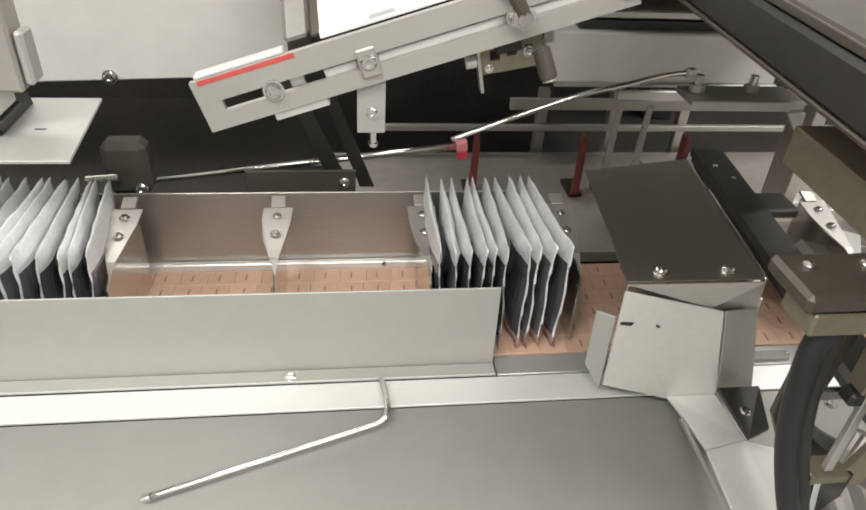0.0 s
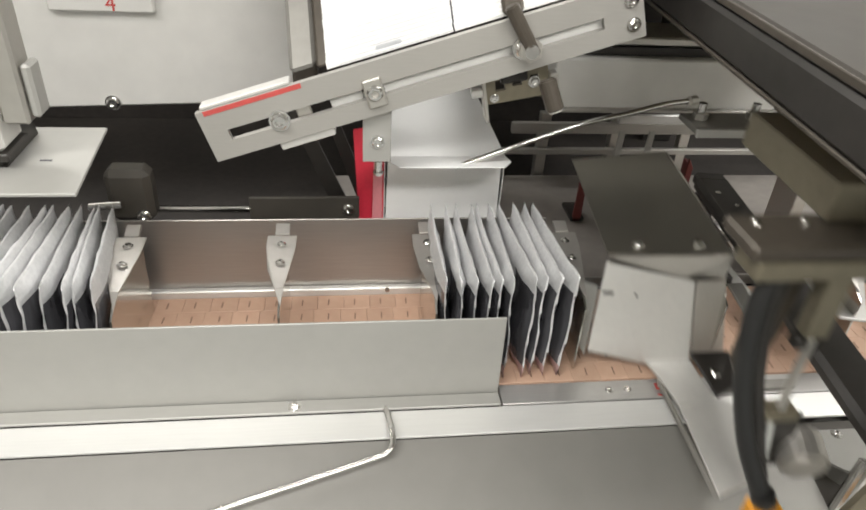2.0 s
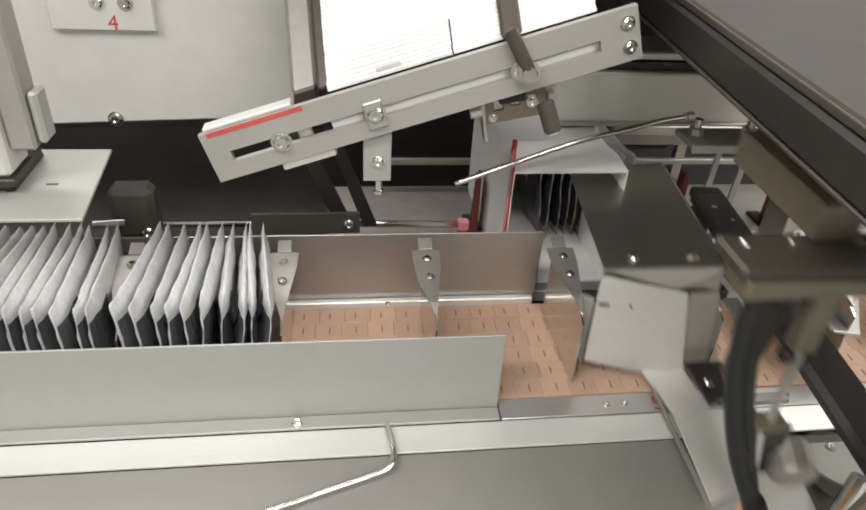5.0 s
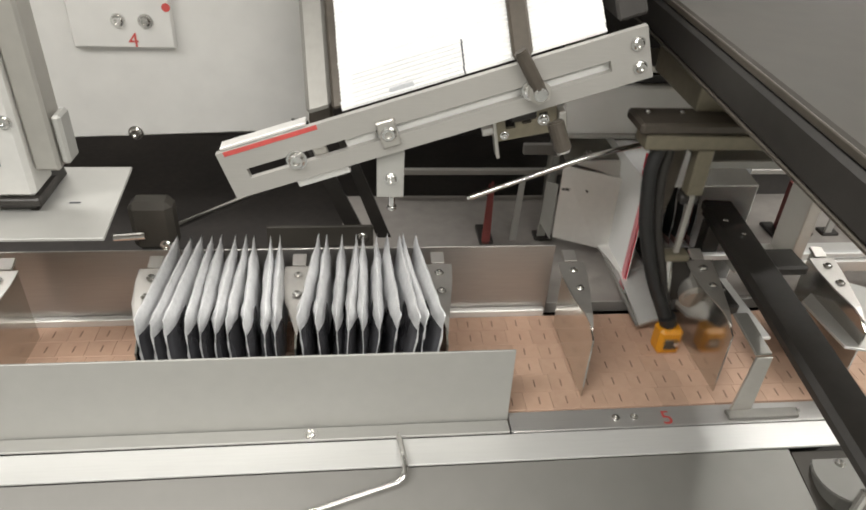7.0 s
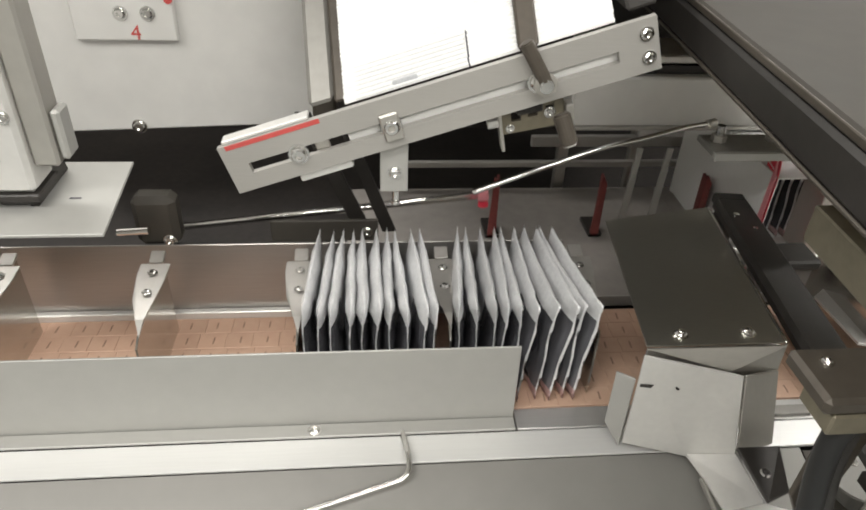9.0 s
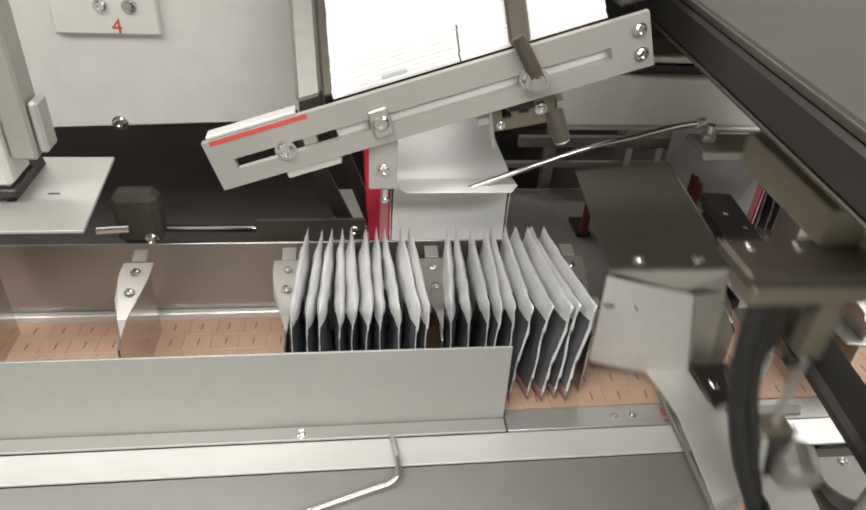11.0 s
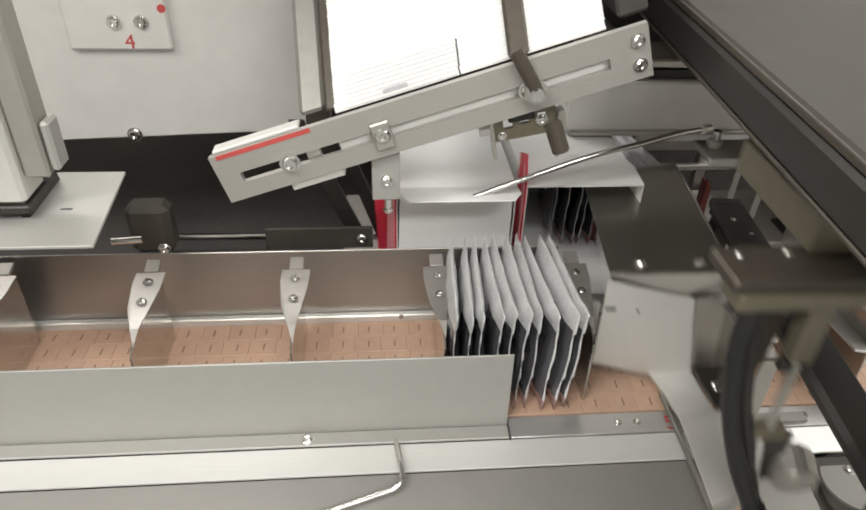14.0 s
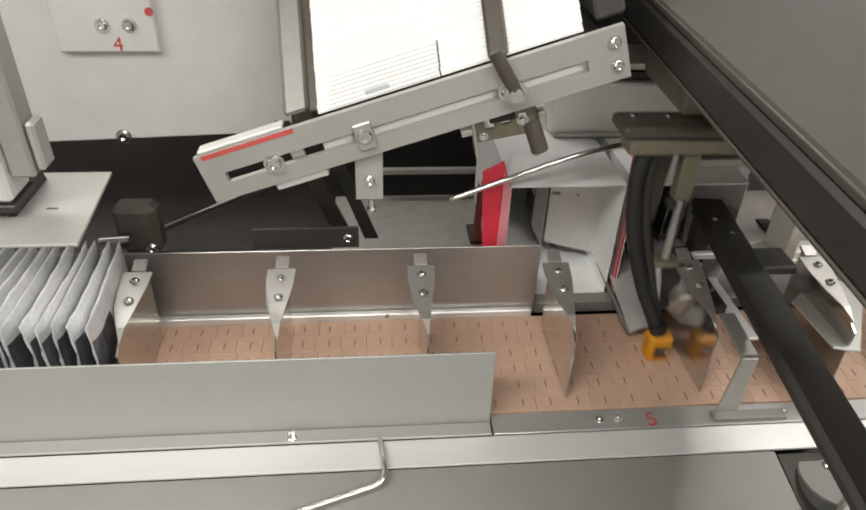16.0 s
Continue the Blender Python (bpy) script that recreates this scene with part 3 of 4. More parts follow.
def stack_guides():
    g = thing("stack_guide", "dark upright rods holding the carton stack", "guide rail")
    lean = TILT @ Matrix(((1, 0, 0.23, 0), (0, 1, 0.99, -0.02), (0, 0, 1, 0), (0, 0, 0, 1)))
    part("side_post", block(-0.044, -0.027, 0.006, 0.10, 0.026, 0.20, 0.002, lean), BROWN, g)
    part("side_post_edge", block(-0.066, -0.0445, 0.012, 0.10, 0.026, 0.20, 0.003, lean), GUN, g)
    part("front_rod", block(0.103, 0.119, -0.004, 0.0065, 0.026, 0.200, 0.002, lean), BROWN, g, "brown steel front rod")
    part("front_knob", rod(lean @ Vector((0.111, -0.005, 0.075)), lean @ Vector((0.111, -0.012, 0.075)), 0.006, 14, cap=0.001), CHROME, g)
    part("rod_foot", rod(TILT @ Vector((0.114, -0.008, 0.036)), TILT @ Vector((0.124, -0.010, -0.004)), 0.0055, 14, cap=0.001), BROWN, g)
    part("clamp_nut", rod(TILT @ Vector((0.122, -0.0045, 0.0)), TILT @ Vector((0.122, -0.012, 0.0)), 0.0095, 6, cap=0.0008), STEEL, g)
    part("clamp_bolt", rod(TILT @ Vector((0.122, -0.0122, 0.0)), TILT @ Vector((0.122, -0.016, 0.0)), 0.0055, 14, cap=0.0012), CHROME, g)
    part("far_post", block(0.190, 0.214, 0.010, 0.12, 0.026, 0.20, 0.002, lean), DARK, g)
    pin = part("clamp_pin", rod((-0.0483, -0.0254, 0.2496), (-0.0398, -0.032, 0.2276), 0.0068, 18, cap=0.0012), BROWN, g, "brown steel clamp pin")
    part("pin_face", rod((-0.0398, -0.032, 0.2276), (-0.0393, -0.0324, 0.2264), 0.0058, 18, cap=0.0008), ALU, pin, "bare pin end")
    return g


def sensor_bracket():
    s = thing("sensor_bracket", "small slotted steel bracket with black screws", "bracket")
    m = Matrix.Translation((-0.066, 0.022, 0.229)) @ Matrix.Rotation(-0.2, 4, "Y")
    part("plate", slotted(-0.018, 0.034, -0.015, 0.016, [(-0.010, -0.002, -0.005, 0.004), (0.004, 0.012, -0.003, 0.006), (0.019, 0.026, -0.005, 0.004)], 0, 0.004, m), OLIVE, s)
    part("flange", block(-0.021, -0.018, -0.002, 0.012, -0.030, 0.008, 0.0006, m), STEEL, s)
    part("cross_pin", rod(m @ Vector((-0.03, 0.004, -0.004)), m @ Vector((-0.018, 0.004, -0.004)), 0.005, 12), ALU, s)
    part("clamp_cube", block(-0.006, 0.016, -0.006, -0.0005, 0.002, 0.012, 0.0012, m), DARK, s)
    part("side_lug", block(0.0345, 0.041, -0.006, 0.006, -0.012, 0.004, 0.001, m), STEEL, s)
    screw(s, m @ Vector((-0.012, -0.0004, -0.010)), (0, -1, 0), r=0.003)
    screw(s, m @ Vector((0.022, -0.0004, -0.002)), (0, -1, 0), r=0.004)
    return s


def static_rods():
    r = thing("curved_rod", "thin bent bright steel guide rod over the carton track", "rod")
    part("rod", tube([(-0.098, 0.05, 0.140), (-0.04, 0.055, 0.160), (0.02, 0.06, 0.1795), (0.062, 0.066, 0.187), (0.10, 0.075, 0.193), (0.13, 0.085, 0.193)], 0.0026), CHROME, r, smooth=True)
    part("clamp", rod((0.128, 0.084, 0.193), (0.138, 0.088, 0.193), 0.0045, 14, cap=0.001), STEEL, r)
    return r


def swing_arm():
    """The arm that takes cartons out of the magazine; it turns about its hub."""
    a = thing("swing_arm", "steel swing arm of the carton feeder with a red suction cup", "swing arm", at=pose(-0.416, 0.130, 0.054))
    part("hub", rod((0, -0.006, 0), (0, 0.03, 0), 0.007, 20, cap=0.002), STEEL, a)
    part("rod", rod((0.01, 0, 0), (0.345, 0, 0), 0.0038, 14), CHROME, a, smooth=True)
    part("cup_holder", block(0.339, 0.351, -0.005, 0.005, -0.006, 0.006, 0.0015), PINK, a)
    part("suction_cup", rod((0.345, 0.002, -0.006), (0.345, 0.002, -0.014), 0.004, 16, 0.006), RED, a, "red rubber suction cup")
    return a


def feeder_parts():
    f = thing("feeder_housing", "rounded grey steel feeder housing with screws and a hub", "housing")
    bm = bmesh.new()
    outline = [(-0.66, 0.131), (-0.258, 0.147), (-0.236, 0.165), (-0.220, 0.205), (-0.217, 0.245), (-0.228, 0.290), (-0.245, 0.33), (-0.29, 0.40), (-0.66, 0.40)]
    bm = sheet([(x, 0.19, z) for x, z in outline], 0.012, 0.0015)
    part("face_plate", bm, HOUSING, f)
    screw(f, (-0.431, 0.1895, 0.144), (0, -1, 0), r=0.0062)
    part("cap_plate", block(-0.470, -0.374, 0.182, 0.1885, 0.235, 0.40, 0.002), HOUSING, f)
    for x in (-0.424, -0.399):
        screw(f, (x, 0.1815, 0.262), (0, -1, 0), r=0.0055)
    part("side_strut", block(-0.244, -0.222, 0.10, 0.186, 0.19, 0.42, 0.003, Matrix.Translation((0.0, 0, 0.0))), BROWN, f)
    part("red_dot", rod((-0.378, 0.1815, 0.275), (-0.378, 0.1805, 0.275), 0.004, 12), REDPAINT, f)
    cu = bpy.data.curves.new("painted_numeral", "FONT")
    cu.body, cu.size, cu.extrude = "4", 0.020, 0.0001
    cu.materials.append(REDPAINT)
    num = new("painted_numeral", cu)
    num.parent = f
    num.matrix_basis = pose(-0.418, 0.1815, 0.237, 90, 0, 0)
    return f


def carton_track():
    c = thing("carton_track", "dark steel carton track with rails behind the belt", "conveyor")
    part("track_plate", block(-0.22, 1.3, 0.066, 0.31, -0.007, 0.0004), TRACK, c)
    part("track_strip", block(0.2, 1.3, 0.072, 0.29, 0.0008, 0.0022, 0.0003), TRACK, c)
    part("rail_low", block(0.0, 0.6, 0.0635, 0.0655, -0.010, 0.0035, 0.0005), STEEL_X, c)
    part("rail_back", block(0.02, 0.6, 0.312, 0.320, 0.060, 0.075, 0.001), STEEL_X, c)
    part("rail_back_low", block(-0.16, 0.6, 0.312, 0.320, 0.030, 0.038, 0.001), STEEL_X, c)
    for x, z in ((0.17, 0.045), (0.24, 0.05), (0.33, 0.045)):
        part("guide_post", block(x, x + 0.010, 0.070, 0.078, 0.0023, z, 0.001), STEEL, c)
    part("guide_strip", block(0.165, 0.60, 0.0705, 0.0775, 0.0505, 0.058, 0.001), LIP, c)
    part("guide_strip_back", block(0.16, 0.60, 0.3045, 0.3115, 0.078, 0.090, 0.001), LIP, c)
    part("chain_guard", block(-0.29, -0.185, 0.078, 0.082, 0.070, 0.094, 0.001), COVER, c)
    screw(c, (-0.196, 0.0775, 0.081), (0, -1, 0.2), r=0.0045)
    part("guard_foot", block(-0.4, -0.29, 0.085, 0.10, 0.0, 0.058, 0.002), DARK, c)
    for x in (0.06, 0.16, 0.26):
        part("rail_post", block(x, x + 0.014, 0.3205, 0.333, -0.045, 0.085, 0.001), STEEL, c)
    part("diagonal_strap", sheet([(-0.262, 0.12, 0.19), (-0.248, 0.12, 0.19), (-0.192, 0.12, 0.06), (-0.210, 0.12, 0.06)], 0.004), DARK, c)
    part("second_strap", sheet([(-0.225, 0.13, 0.18), (-0.214, 0.13, 0.18), (-0.165, 0.13, 0.05), (-0.180, 0.13, 0.05)], 0.004), DARK, c)
    return c


def hub_block():
    h = thing("arm_block", "dark grey bearing block beside the swing arm", "bearing block")
    part("body", block(-0.412, -0.372, 0.060, 0.085, 0.078, 0.130, 0.006), COVER, h)
    part("shaft", rod((-0.425, 0.055, 0.098), (-0.395, 0.05, 0.103), 0.0035, 12), CHROME, h)
    screw(h, (-0.381, 0.0595, 0.086), (0, -1, 0), r=0.005)
    return h


def back_beam():
    b = thing("back_beam", "wide grey steel guide beam over the carton track", "beam")
    part("face", block(0.030, 0.30, 0.200, 0.240, 0.139, 0.196, 0.002), HOUSING, b)
    part("lower_lip", block(0.036, 0.30, 0.192, 0.1995, 0.1375, 0.1415, 0.0008), STEEL_X, b)
    part("top_strip", block(0.075, 0.30, 0.215, 0.28, 0.206, 0.216, 0.002), STEEL, b)
    part("spacer", block(0.06, 0.29, 0.212, 0.239, 0.1965, 0.2055, 0), DARK, b)
    part("hanger", block(0.12, 0.16, 0.2405, 0.62, 0.14, 0.18, 0.002), STEEL, b)
    return b


def tee_plate():
    t = thing("tee_plate", "machined steel plate with two hex bolts over the carton track", "bracket")
    part("plate", block(0.132, 0.245, 0.064, 0.1035, 0.1675, 0.1740, 0.001), GUN, t)
    part("front_edge", block(0.132, 0.245, 0.0600, 0.0635, 0.1655, 0.1740, 0.0008), ZINC, t)
    for x in (0.146, 0.202):
        bolt = part("bolt", rod((x, 0.088, 0.1742), (x, 0.088, 0.190), 0.0042, 10), CHROME, t)
        part("nut", rod((x, 0.088, 0.1742), (x, 0.088, 0.1805), 0.0075, 6), STEEL, bolt)
    part("wedge", sheet([(0.226, 0.0590, 0.165), (0.245, 0.0590, 0.165), (0.245, 0.0590, 0.140)], 0.004), ZINC, t)
    part("stay", block(0.262, 0.276, 0.064, 0.1035, 0.05, 0.1740, 0.001), STEEL, t)
    part("stay_bridge", block(0.2455, 0.2615, 0.070, 0.098, 0.1675, 0.1735, 0.0005), STEEL, t)
    return t


def overhead_cover():
    """The long dark box that runs over the pusher, above and beside the camera's view."""
    o = thing("overhead_cover", "long dark grey machine cover beam above the pusher", "machine cover")
    m = Matrix.Translation((0.059, 0.0, 0.0)) @ Matrix.Rotation(math.radians(-4.5), 4, "Z")
    part("side_skirt", block(0.0, 0.022, -0.50, 0.62, 0.284, 0.3125, 0.003, m), DARK, o)
    part("skirt_flange", block(0.001, 0.034, -0.50, 0.62, 0.2805, 0.2837, 0.001, m), BROWN, o)
    part("top_cover", block(0.004, 0.28, -0.50, 0.62, 0.3130, 0.320, 0.003, m), COVER, o)
    part("cover_edge", block(0.0015, 0.0037, -0.50, 0.62, 0.3140, 0.3190, 0.0006, m), BROWN, o, "thin lighter brown edge")
    part("under_plate", block(0.036, 0.27, -0.50, 0.61, 0.292, 0.298, 0.002, m), OLIVE, o)
    part("column", block(0.21, 0.26, 0.56, 0.60, -0.05, 0.2915, 0.002, m), DARK, o)
    return o


def black_rail():
    r = thing("black_rail", "long black steel bar beside the pusher cover", "rail")
    m = Matrix.Translation((0.183, 0.095, 0.0)) @ Matrix.Rotation(math.radians(-6.9), 4, "Z")
    bar = part("bar", block(-0.0185, 0.0185, -0.95, 0.0, 0.092, 0.106, 0.004, m), DARK, r)
    part("end_step", block(-0.0135, 0.0185, 0.0005, 0.016, 0.092, 0.1035, 0.002, m), DARK, r)
    for x, y, rad in ((-0.006, -0.035, 0.0022), (0.004, -0.06, 0.0018), (0.0, -0.36, 0.003)):
        screw(bar, m @ Vector((x, y, 0.106)), r=rad)
    part("small_rail", block(0.148, 0.164, -0.020, 0.085, 0.048, 0.060, 0.002), DARK, r)
    part("stand", block(0.152, 0.162, 0.064, 0.080, -0.012, 0.0475, 0.001), DARK, r)
    part("hanger", block(0.166, 0.184, 0.076, 0.092, 0.0005, 0.0913, 0.001), DARK, r)
    part("bright_edge", block(0.1645, 0.180, -0.055, 0.04, 0.046, 0.050, 0.001), ALU, r)
    part("side_stub", block(0.188, 0.226, -0.012, 0.022, 0.088, 0.098, 0.002), DARK, r)
    for y in (0.005, 0.03):
        screw(r, (0.156, y, 0.060), r=0.003)
    return r


def right_bracket():
    b = thing("corner_bracket", "small grey sheet bracket with screws beside the belt", "bracket")
    part("tab", sheet([(0.237, -0.006, 0.05), (0.290, 0.034, 0.05), (0.322, 0.012, 0.05), (0.262, -0.080, 0.05), (0.240, -0.074, 0.05)], 0.003, 0.0005), ALU, b)
    part("rail", block(0.205, 0.60, 0.066, 0.105, 0.036, 0.05, 0.001), ALU, b)
    part("stay", block(0.262, 0.282, -0.01, 0.012, -0.0005, 0.0465, 0.001), GUN, b)
    screw(b, (0.280, 0.0, 0.0515), r=0.003)
    screw(b, (0.286, -0.018, 0.0515), r=0.003)
    return b


def side_flight_plate():
    s = thing("end_bracket", "bent dark steel end bracket standing on the rail", "bracket")
    part("slab", sheet([(0.140, -0.045, 0.070), (0.154, -0.045, 0.070), (0.162, -0.085, 0.055), (0.147, -0.085, 0.055)], 0.003, 0.0005), GUN, s)
    part("leg", sheet([(0.147, -0.0855, 0.055), (0.162, -0.0855, 0.055), (0.152, -0.097, -0.001), (0.132, -0.097, -0.001)], 0.003, 0.0005), STEEL, s)
    part("foot", block(0.128, 0.195, -0.108, -0.0975, -0.001, 0.003, 0.0006), GUN, s)
    return s


def post_disc():
    d = thing("post_disc", "round grey steel foot with a chrome post", "post")
    part("disc", rod((0.215, -0.160, -0.033), (0.215, -0.161, -0.014), 0.030, 32, cap=0.001), PANEL, d)
    part("post", rod((0.184, -0.211, -0.050), (0.206, -0.196, 0.004), 0.009, 20, cap=0.001), CHROME, d)
    screw(d, (0.214, -0.150, -0.0138), r=0.004)
    return d


def front_strut():
    s = thing("front_strut", "grey-brown flat steel strut slanting below the black rail", "strut")
    part("bar", sheet([(0.127, -0.250, -0.022), (0.139, -0.256, -0.022), (0.224, -0.238, 0.130), (0.208, -0.232, 0.130)], 0.010, 0.001), OLIVE, s)
    part("foot", block(0.120, 0.150, -0.262, -0.240, -0.062, -0.0225, 0.002), DARK, s)
    return s


# ---- pressing head ----
def press_column():
    c = thing("press_column", "upright aluminium cylinder body of the pouch press", "pneumatic cylinder")
    part("body", block(-0.462, -0.424, -0.062, -0.028, 0.205, 0.60, 0.003), ALU, c)
    part("side_rail", block(-0.4235, -0.406, -0.055, -0.032, 0.222, 0.60, 0.002), STEEL, c)
    part("side_cap", block(-0.4055, -0.399, -0.052, -0.034, 0.226, 0.262, 0.002), ZINC, c)
    part("left_rail", block(-0.500, -0.4625, -0.060, -0.030, 0.215, 0.60, 0.002), HOUSING, c)
    screw(c, (-0.43, -0.0625, 0.262), (0, -1, 0), r=0.004)
    part("body_slot", block(-0.447, -0.441, -0.0632, -0.0622, 0.23, 0.59, 0.0), DARK, c)
    part("end_cap", block(-0.464, -0.422, -0.064, -0.026, 0.199, 0.2048, 0.001), DARK, c)
    part("joint_plate", block(-0.500, -0.4626, -0.0615, -0.0602, 0.262, 0.2635, 0.0), DARK, c)
    part("hanger", block(-0.52, -0.36, -0.10, 0.05, 0.60, 0.62, 0.002), STEEL, c)
    part("hanger_arm", block(-0.46, -0.42, 0.0, 0.66, 0.6205, 0.66, 0.002), STEEL, c)
    return c


def press_foot():
    f = thing("press_foot", "flat steel press plate on two guide rods above the pouches", "press plate", at=pose(0, 0, 0))
    part("plate", sheet([(-0.60, -0.096, 0.1145), (-0.372, -0.096, 0.1145), (-0.381, 0.012, 0.1145), (-0.60, 0.012, 0.1145)], 0.0025, 0.0005), ZINC, f)
    part("foot_block", block(-0.454, -0.428, -0.058, -0.034, 0.1147, 0.126, 0.002), DARK, f)
    part("foot_rib", sheet([(-0.427, -0.058, 0.1147), (-0.427, 0.000, 0.1147), (-0.427, -0.012, 0.150), (-0.427, -0.034, 0.135)], 0.006), DARK, f)
    for x, y in ((-0.447, -0.042), (-0.434, -0.034)):
        part("guide_rod", rod((x, y, 0.127), (x, y, 0.36), 0.0046, 14), CHROME, f, smooth=True)
    for x, y in ((-0.475, -0.055), (-0.41, -0.048)):
        part("slot", block(x, x + 0.008, y, y + 0.002, 0.1147, 0.1149, 0), INK, f)
    return f


# ---- cartons and red fingers of the carton chain ----
def carton():
    """An opened carton, its mouth towards the belt. Origin: lower near left corner."""
    c = thing("carton", "opened plain white folding carton on the track", "carton")
    w, d, h, t = 0.117, 0.218, 0.134, 0.0008
    part("floor_panel", block(0, w, 0, d, 0, t, 0), WHITE, c)
    part("top_panel", block(0, w, 0, d, h - t, h, 0), WHITE, c)
    part("side_panel", block(0, t, 0, d, t, h - t, 0), WHITE, c)
    part("side_panel", block(w - t, w, 0, d, t, h - t, 0), WHITE, c)
    # Coloured grey to stand for the shade deep in the carton.
    part("back_panel", block(t, w - t, d - t, d, t, h - t, 0), INSIDE_SHADE, c)
    front = part("front_flap", sheet([(0.001, 0.0022, 0.001), (w - 0.001, 0.0022, 0.001), (w - 0.003, 0.0022, 0.130), (0.003, 0.0022, 0.130)], t), WHITE, c)
    top = part("top_flap", sheet([(0.0, 0, 0.0), (w, 0, 0.0), (w - 0.002, -0.002, 0.030), (w - 0.012, -0.005, 0.050), (0.010, -0.005, 0.050), (0.002, -0.002, 0.030)], t), WHITE, c)
    top.matrix_basis = pose(0, -0.0004, h + 0.0002)
    side = part("side_flap", sheet([(-0.0006, 0, 0.004), (-0.022, -0.006, 0.010), (-0.031, -0.008, h + 0.022), (-0.010, -0.002, h + 0.030), (-0.0006, 0, h - 0.002)], t), RED, c, "red printed side flap")
    part("flap_lining", sheet([(-0.0006, -0.0022, 0.004), (-0.011, -0.0052, 0.007), (-0.009, -0.0042, h + 0.020), (-0.0006, -0.0022, h - 0.002)], t), PINK, side, "pale red printed strip")
    return c, front, top, side


def finger():
    f = thing("chain_finger", "dull red plastic carton finger on the carton chain", "chain finger", group="fingers of the carton chain")
    part("blade", sheet([(0, 0.085, 0.047), (0.010, 0.085, 0.047), (0.009, 0.085, 0.120), (0.003, 0.085, 0.130)], 0.004, 0.0006), DULLRED, f)
    part("flank", sheet([(0.0105, 0.085, 0.047), (0.0145, 0.115, 0.047), (0.0145, 0.115, 0.118), (0.0095, 0.085, 0.120)], 0.003, 0.0005), DULLRED, f)
    part("foot", block(-0.002, 0.015, 0.085, 0.125, 0.0465, 0.052, 0.001), DARK, f)
    return f


def grey_finger():
    f = thing("grey_finger", "thin grey steel carton finger on the carton chain", "chain finger", group="grey fingers of the carton chain")
    part("blade", sheet([(0, 0.12, 0.047), (0.010, 0.12, 0.047), (0.013, 0.12, 0.160), (0.006, 0.12, 0.160)], 0.003, 0.0005), ZINC, f)
    part("foot", block(-0.003, 0.02, 0.118, 0.135, 0.0465, 0.052, 0.001), DARK, f)
    return f


def spare_pack():
    p = thing("spare_pack", "small white and red pack lying on the machine cover", "box")
    part("body", block(0.268, 0.300, 0.085, 0.16, 0.3202, 0.342, 0.001), WHITE, p)
    part("band", block(0.2675, 0.3005, 0.0845, 0.12, 0.324, 0.330, 0.0), RED, p, "red band")
    return p


spare_pack()
machine_bed(), front_guide(), back_guide(), side_rail(), number_mark(), front_cover(), hook_rod()
CHAIN = flights()
pouches()
PUSHER = pusher()
DRIVE = pusher_drive()
slotted_bar(), drop_bracket(), stack_guides(), sensor_bracket(), static_rods(), feeder_parts(), carton_track(), hub_block(), back_beam(), tee_plate()
overhead_cover(), black_rail(), right_bracket(), side_flight_plate(), post_disc(), front_strut(), press_column()
SWING = swing_arm()
FOOT = press_foot()
FINGERS = []
for k in range(-6, 3):
    f = finger() if not FINGERS else copy_thing(FINGERS[0][0], Matrix())
    FINGERS.append((f, k))
GREYS = []
for k in range(-1, 2):
    for dx in (0.0, 0.036):
        f = grey_finger() if not GREYS else copy_thing(GREYS[0][0], Matrix())
        GREYS.append((f, k, dx))
CARTONS = []
for pick in (0, 3, 4):
    CARTONS.append((*carton(), pick))
carton_blanks()
belt(CHAIN)


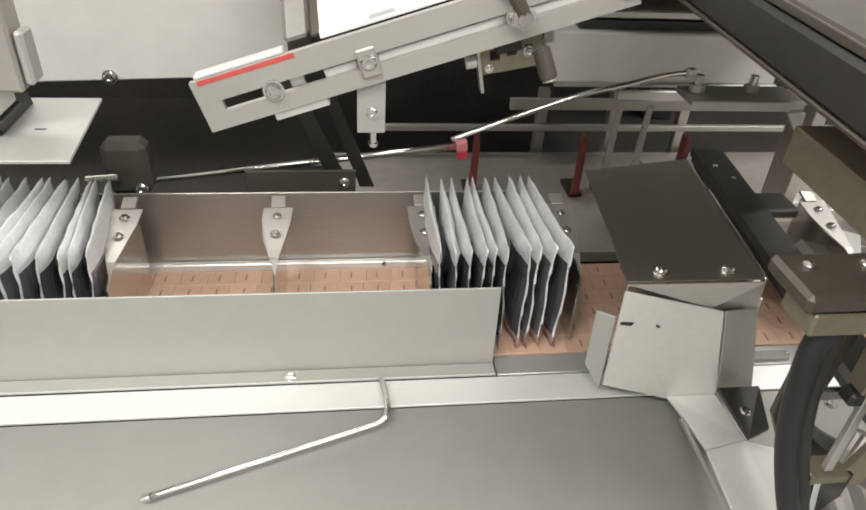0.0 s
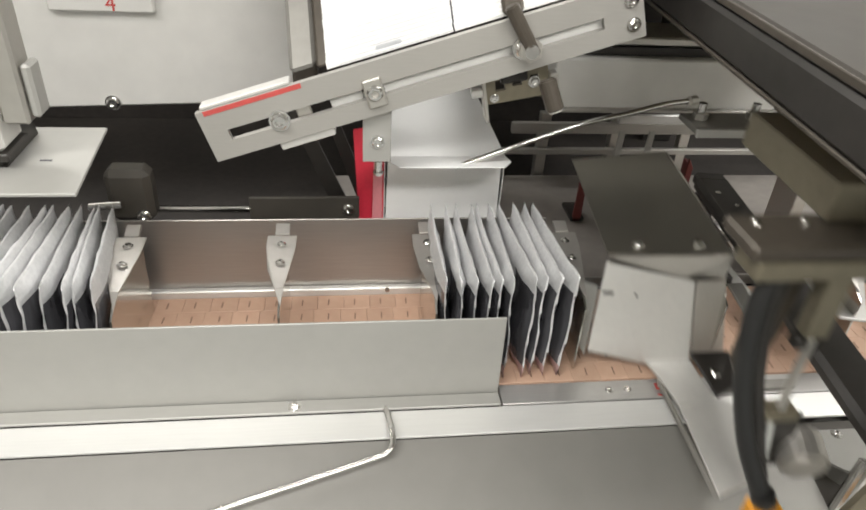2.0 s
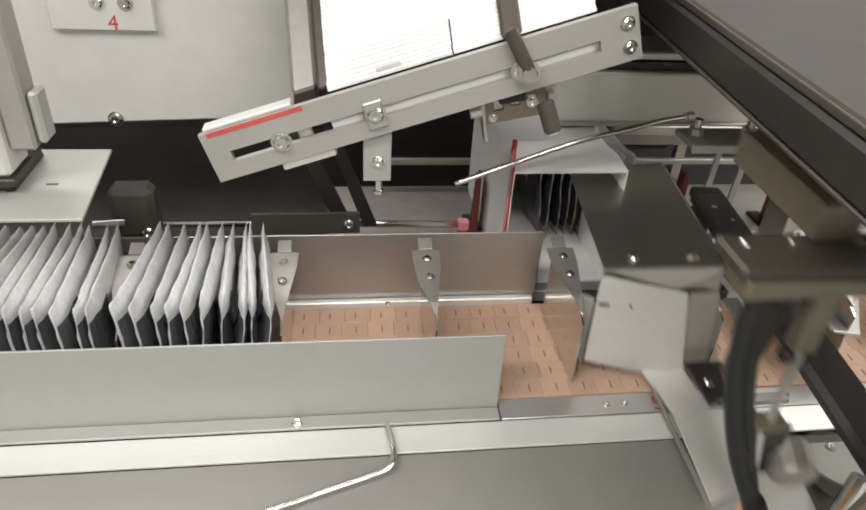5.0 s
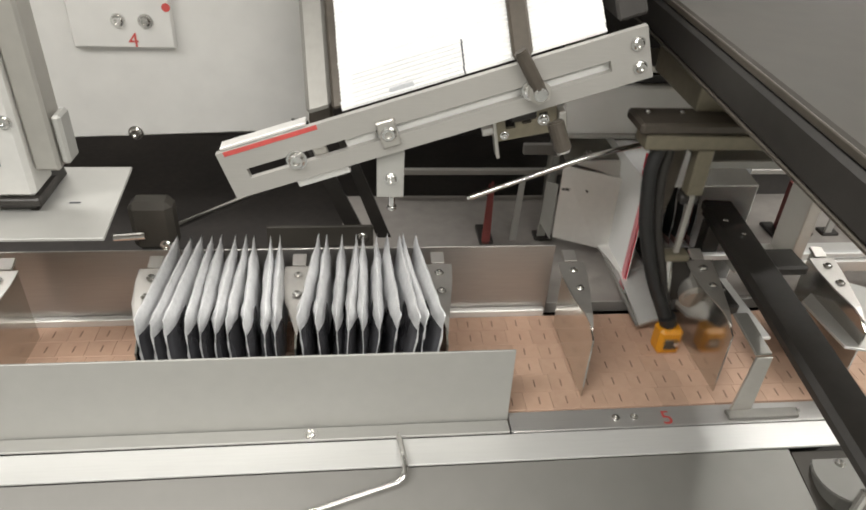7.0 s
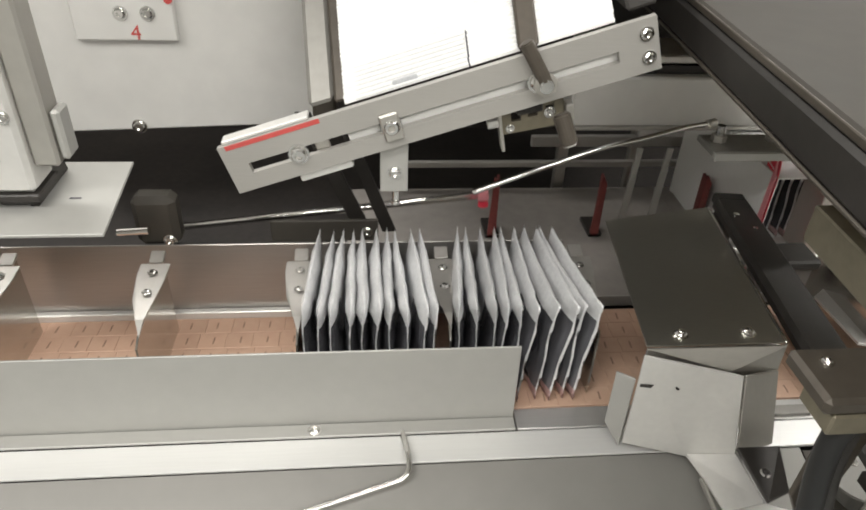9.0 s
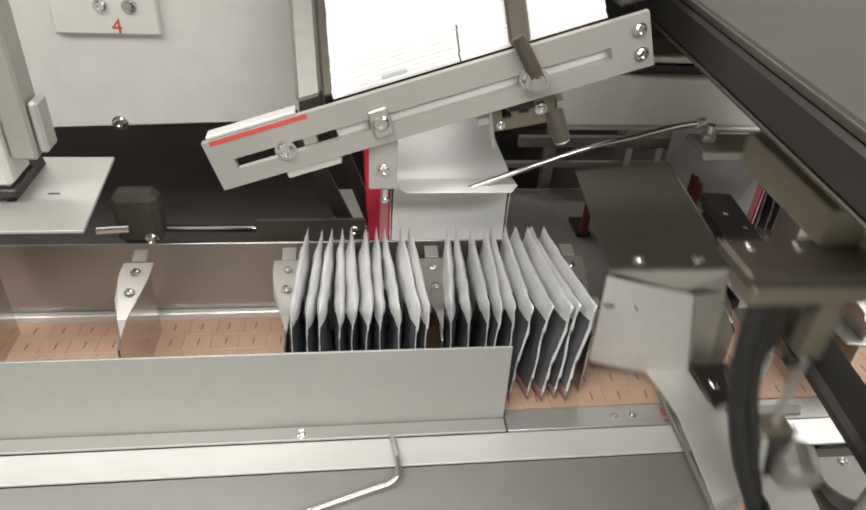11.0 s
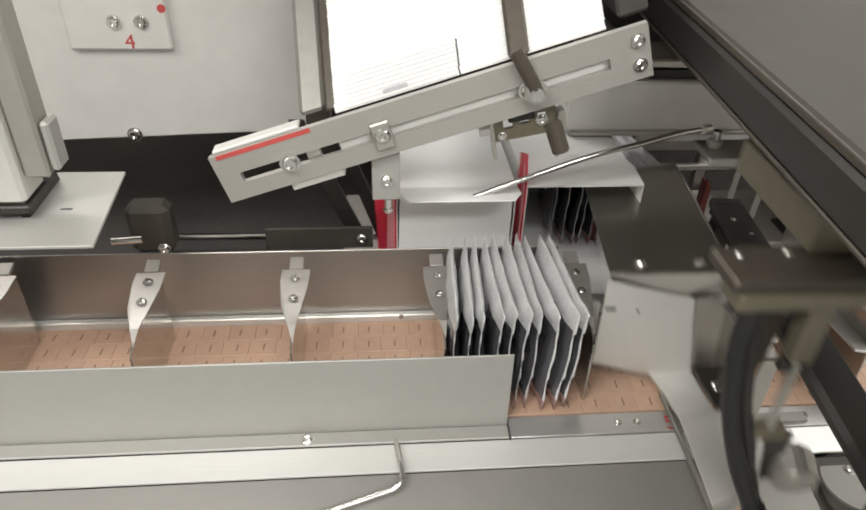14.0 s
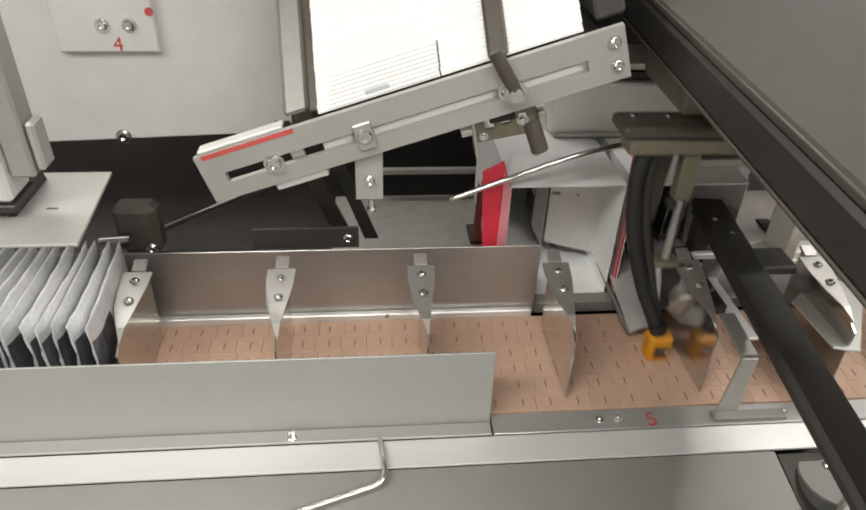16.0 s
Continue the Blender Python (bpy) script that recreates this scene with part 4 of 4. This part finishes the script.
# ---- everything that moves ----
def motions():
    walk(CHAIN, [(t, pose(travel(t) - TRAVEL0, 0, 0)) for t in TIMES])
    for ob, slot, base in POUCHES:
        rows = []
        for t in TIMES:
            dx = travel(t) - TRAVEL0
            dy = 0.0
            n = -slot                              # step after which the pocket stands at the pusher
            start = (n - 1) * CYCLE + 3.05
            if t > start:
                dy = max(0.0, min(push(t) - 0.044, 0.258)) if t < start + 1.12 else 0.258
            rows.append((t, pose(dx + 0.0195 * ease(dy / 0.03), dy, 0) @ base))
        walk(ob, rows)
    for carried in (PUSHER, DRIVE):
        walk(carried, [(t, pose(0.060 * push(t), push(t), 0.045 * push(t))) for t in TIMES])
    for f, k in FINGERS:
        rows = []
        for t in TIMES:
            x = -0.052 + k * P + travel(t) - TRAVEL0
            down = ease((-0.115 - x) / 0.06)          # round the end sprocket
            rows.append((t, pose(x, 0.100, -0.0460 - 0.16 * down, 0, -35 * down, 0)))
        walk(f, rows)
    for f, k, dx in GREYS:
        rows = []
        for t in TIMES:
            x = 0.09 + k * 3 * P + dx + travel(t) - TRAVEL0
            down = ease((-0.02 - x) / 0.06)
            rows.append((t, pose(x + 0.02, 0.075, -0.0460 - 0.17 * down)))
        walk(f, rows)
    angles = [(0.0, 7), (0.25, 15), (0.5, 24), (1.15, 24), (1.4, 14), (1.6, 6), (1.85, -1), (2.6, -1), (2.9, 5)]
    rows = []
    for k in range(-1, 6):
        for u, a in angles:
            t = k * CYCLE + u
            if 0.05 < t < 15.95:
                rows.append((t, a))
    rows = [(0.0, 7)] + rows + [(16.0, 24)]
    walk(SWING, [(t, pose(-0.416, 0.130, 0.054, 0, -a, 0)) for t, a in rows])
    lift = 0.078
    press = [(0.0, 1), (0.2, 1), (0.4, 0), (0.8, 0), (0.95, 0.7), (1.1, 0), (1.5, 0), (1.75, 1), (3.2, 1), (3.4, 0), (3.85, 0), (3.95, 0.5), (4.05, 0), (4.5, 0), (4.8, 1), (15.2, 1), (15.5, 0), (15.75, 0), (15.95, 0.9), (16.0, 1)]
    walk(FOOT, [(t, pose(0, 0, lift * a)) for t, a in press])
    for c, front, top, side, pick in CARTONS:
        t0, t1 = pick * CYCLE + 1.40, (pick + 1) * CYCLE      # drawn from the stack; filled by the next push
        home = Matrix.Translation((-0.161, 0.082, 0.0009))
        store = TILT @ pose(0.02, 0.27, 0.12)      # waiting behind the stack
        mag = TILT @ pose(-0.024, 0.050, -0.110, 0, -4, 0)
        rows, fronts, tops, sides = [], [], [], []
        for t in TIMES:
            m = store.lerp(mag, ease((t - t0 + 0.22) / 0.22)) if t < t0 else mag.lerp(home, ease((t - t0) / 0.26))
            if t > t0 + 0.5:
                m = Matrix.Translation((travel(t) - travel(t0 + 0.5), 0, 0)) @ m
            rows.append((t, m))
            fold = ease((t - t1 - 0.1) / 0.3)
            fronts.append((t, pose(0, 0, 0.0012 * fold, -88 * fold, 0, 0)))
            lay = ease((t - t1 - 0.1) / 0.35)
            tops.append((t, pose(0, -0.0004, 0.1342 + 0.001 * lay, 70 - 62 * ease((t - t0 - 0.9) / 0.5) - 92 * lay, 0, 0)))
            sides.append((t, pose(0, 0, 0, 0, 0, -112 * (1 - ease((t - t0 - 0.3) / 0.5) + ease((t - t1 - 1.7) / 0.3)))))
        walk(c, rows)
        walk(front, fronts)
        walk(top, tops)
        walk(side, sides)


motions()
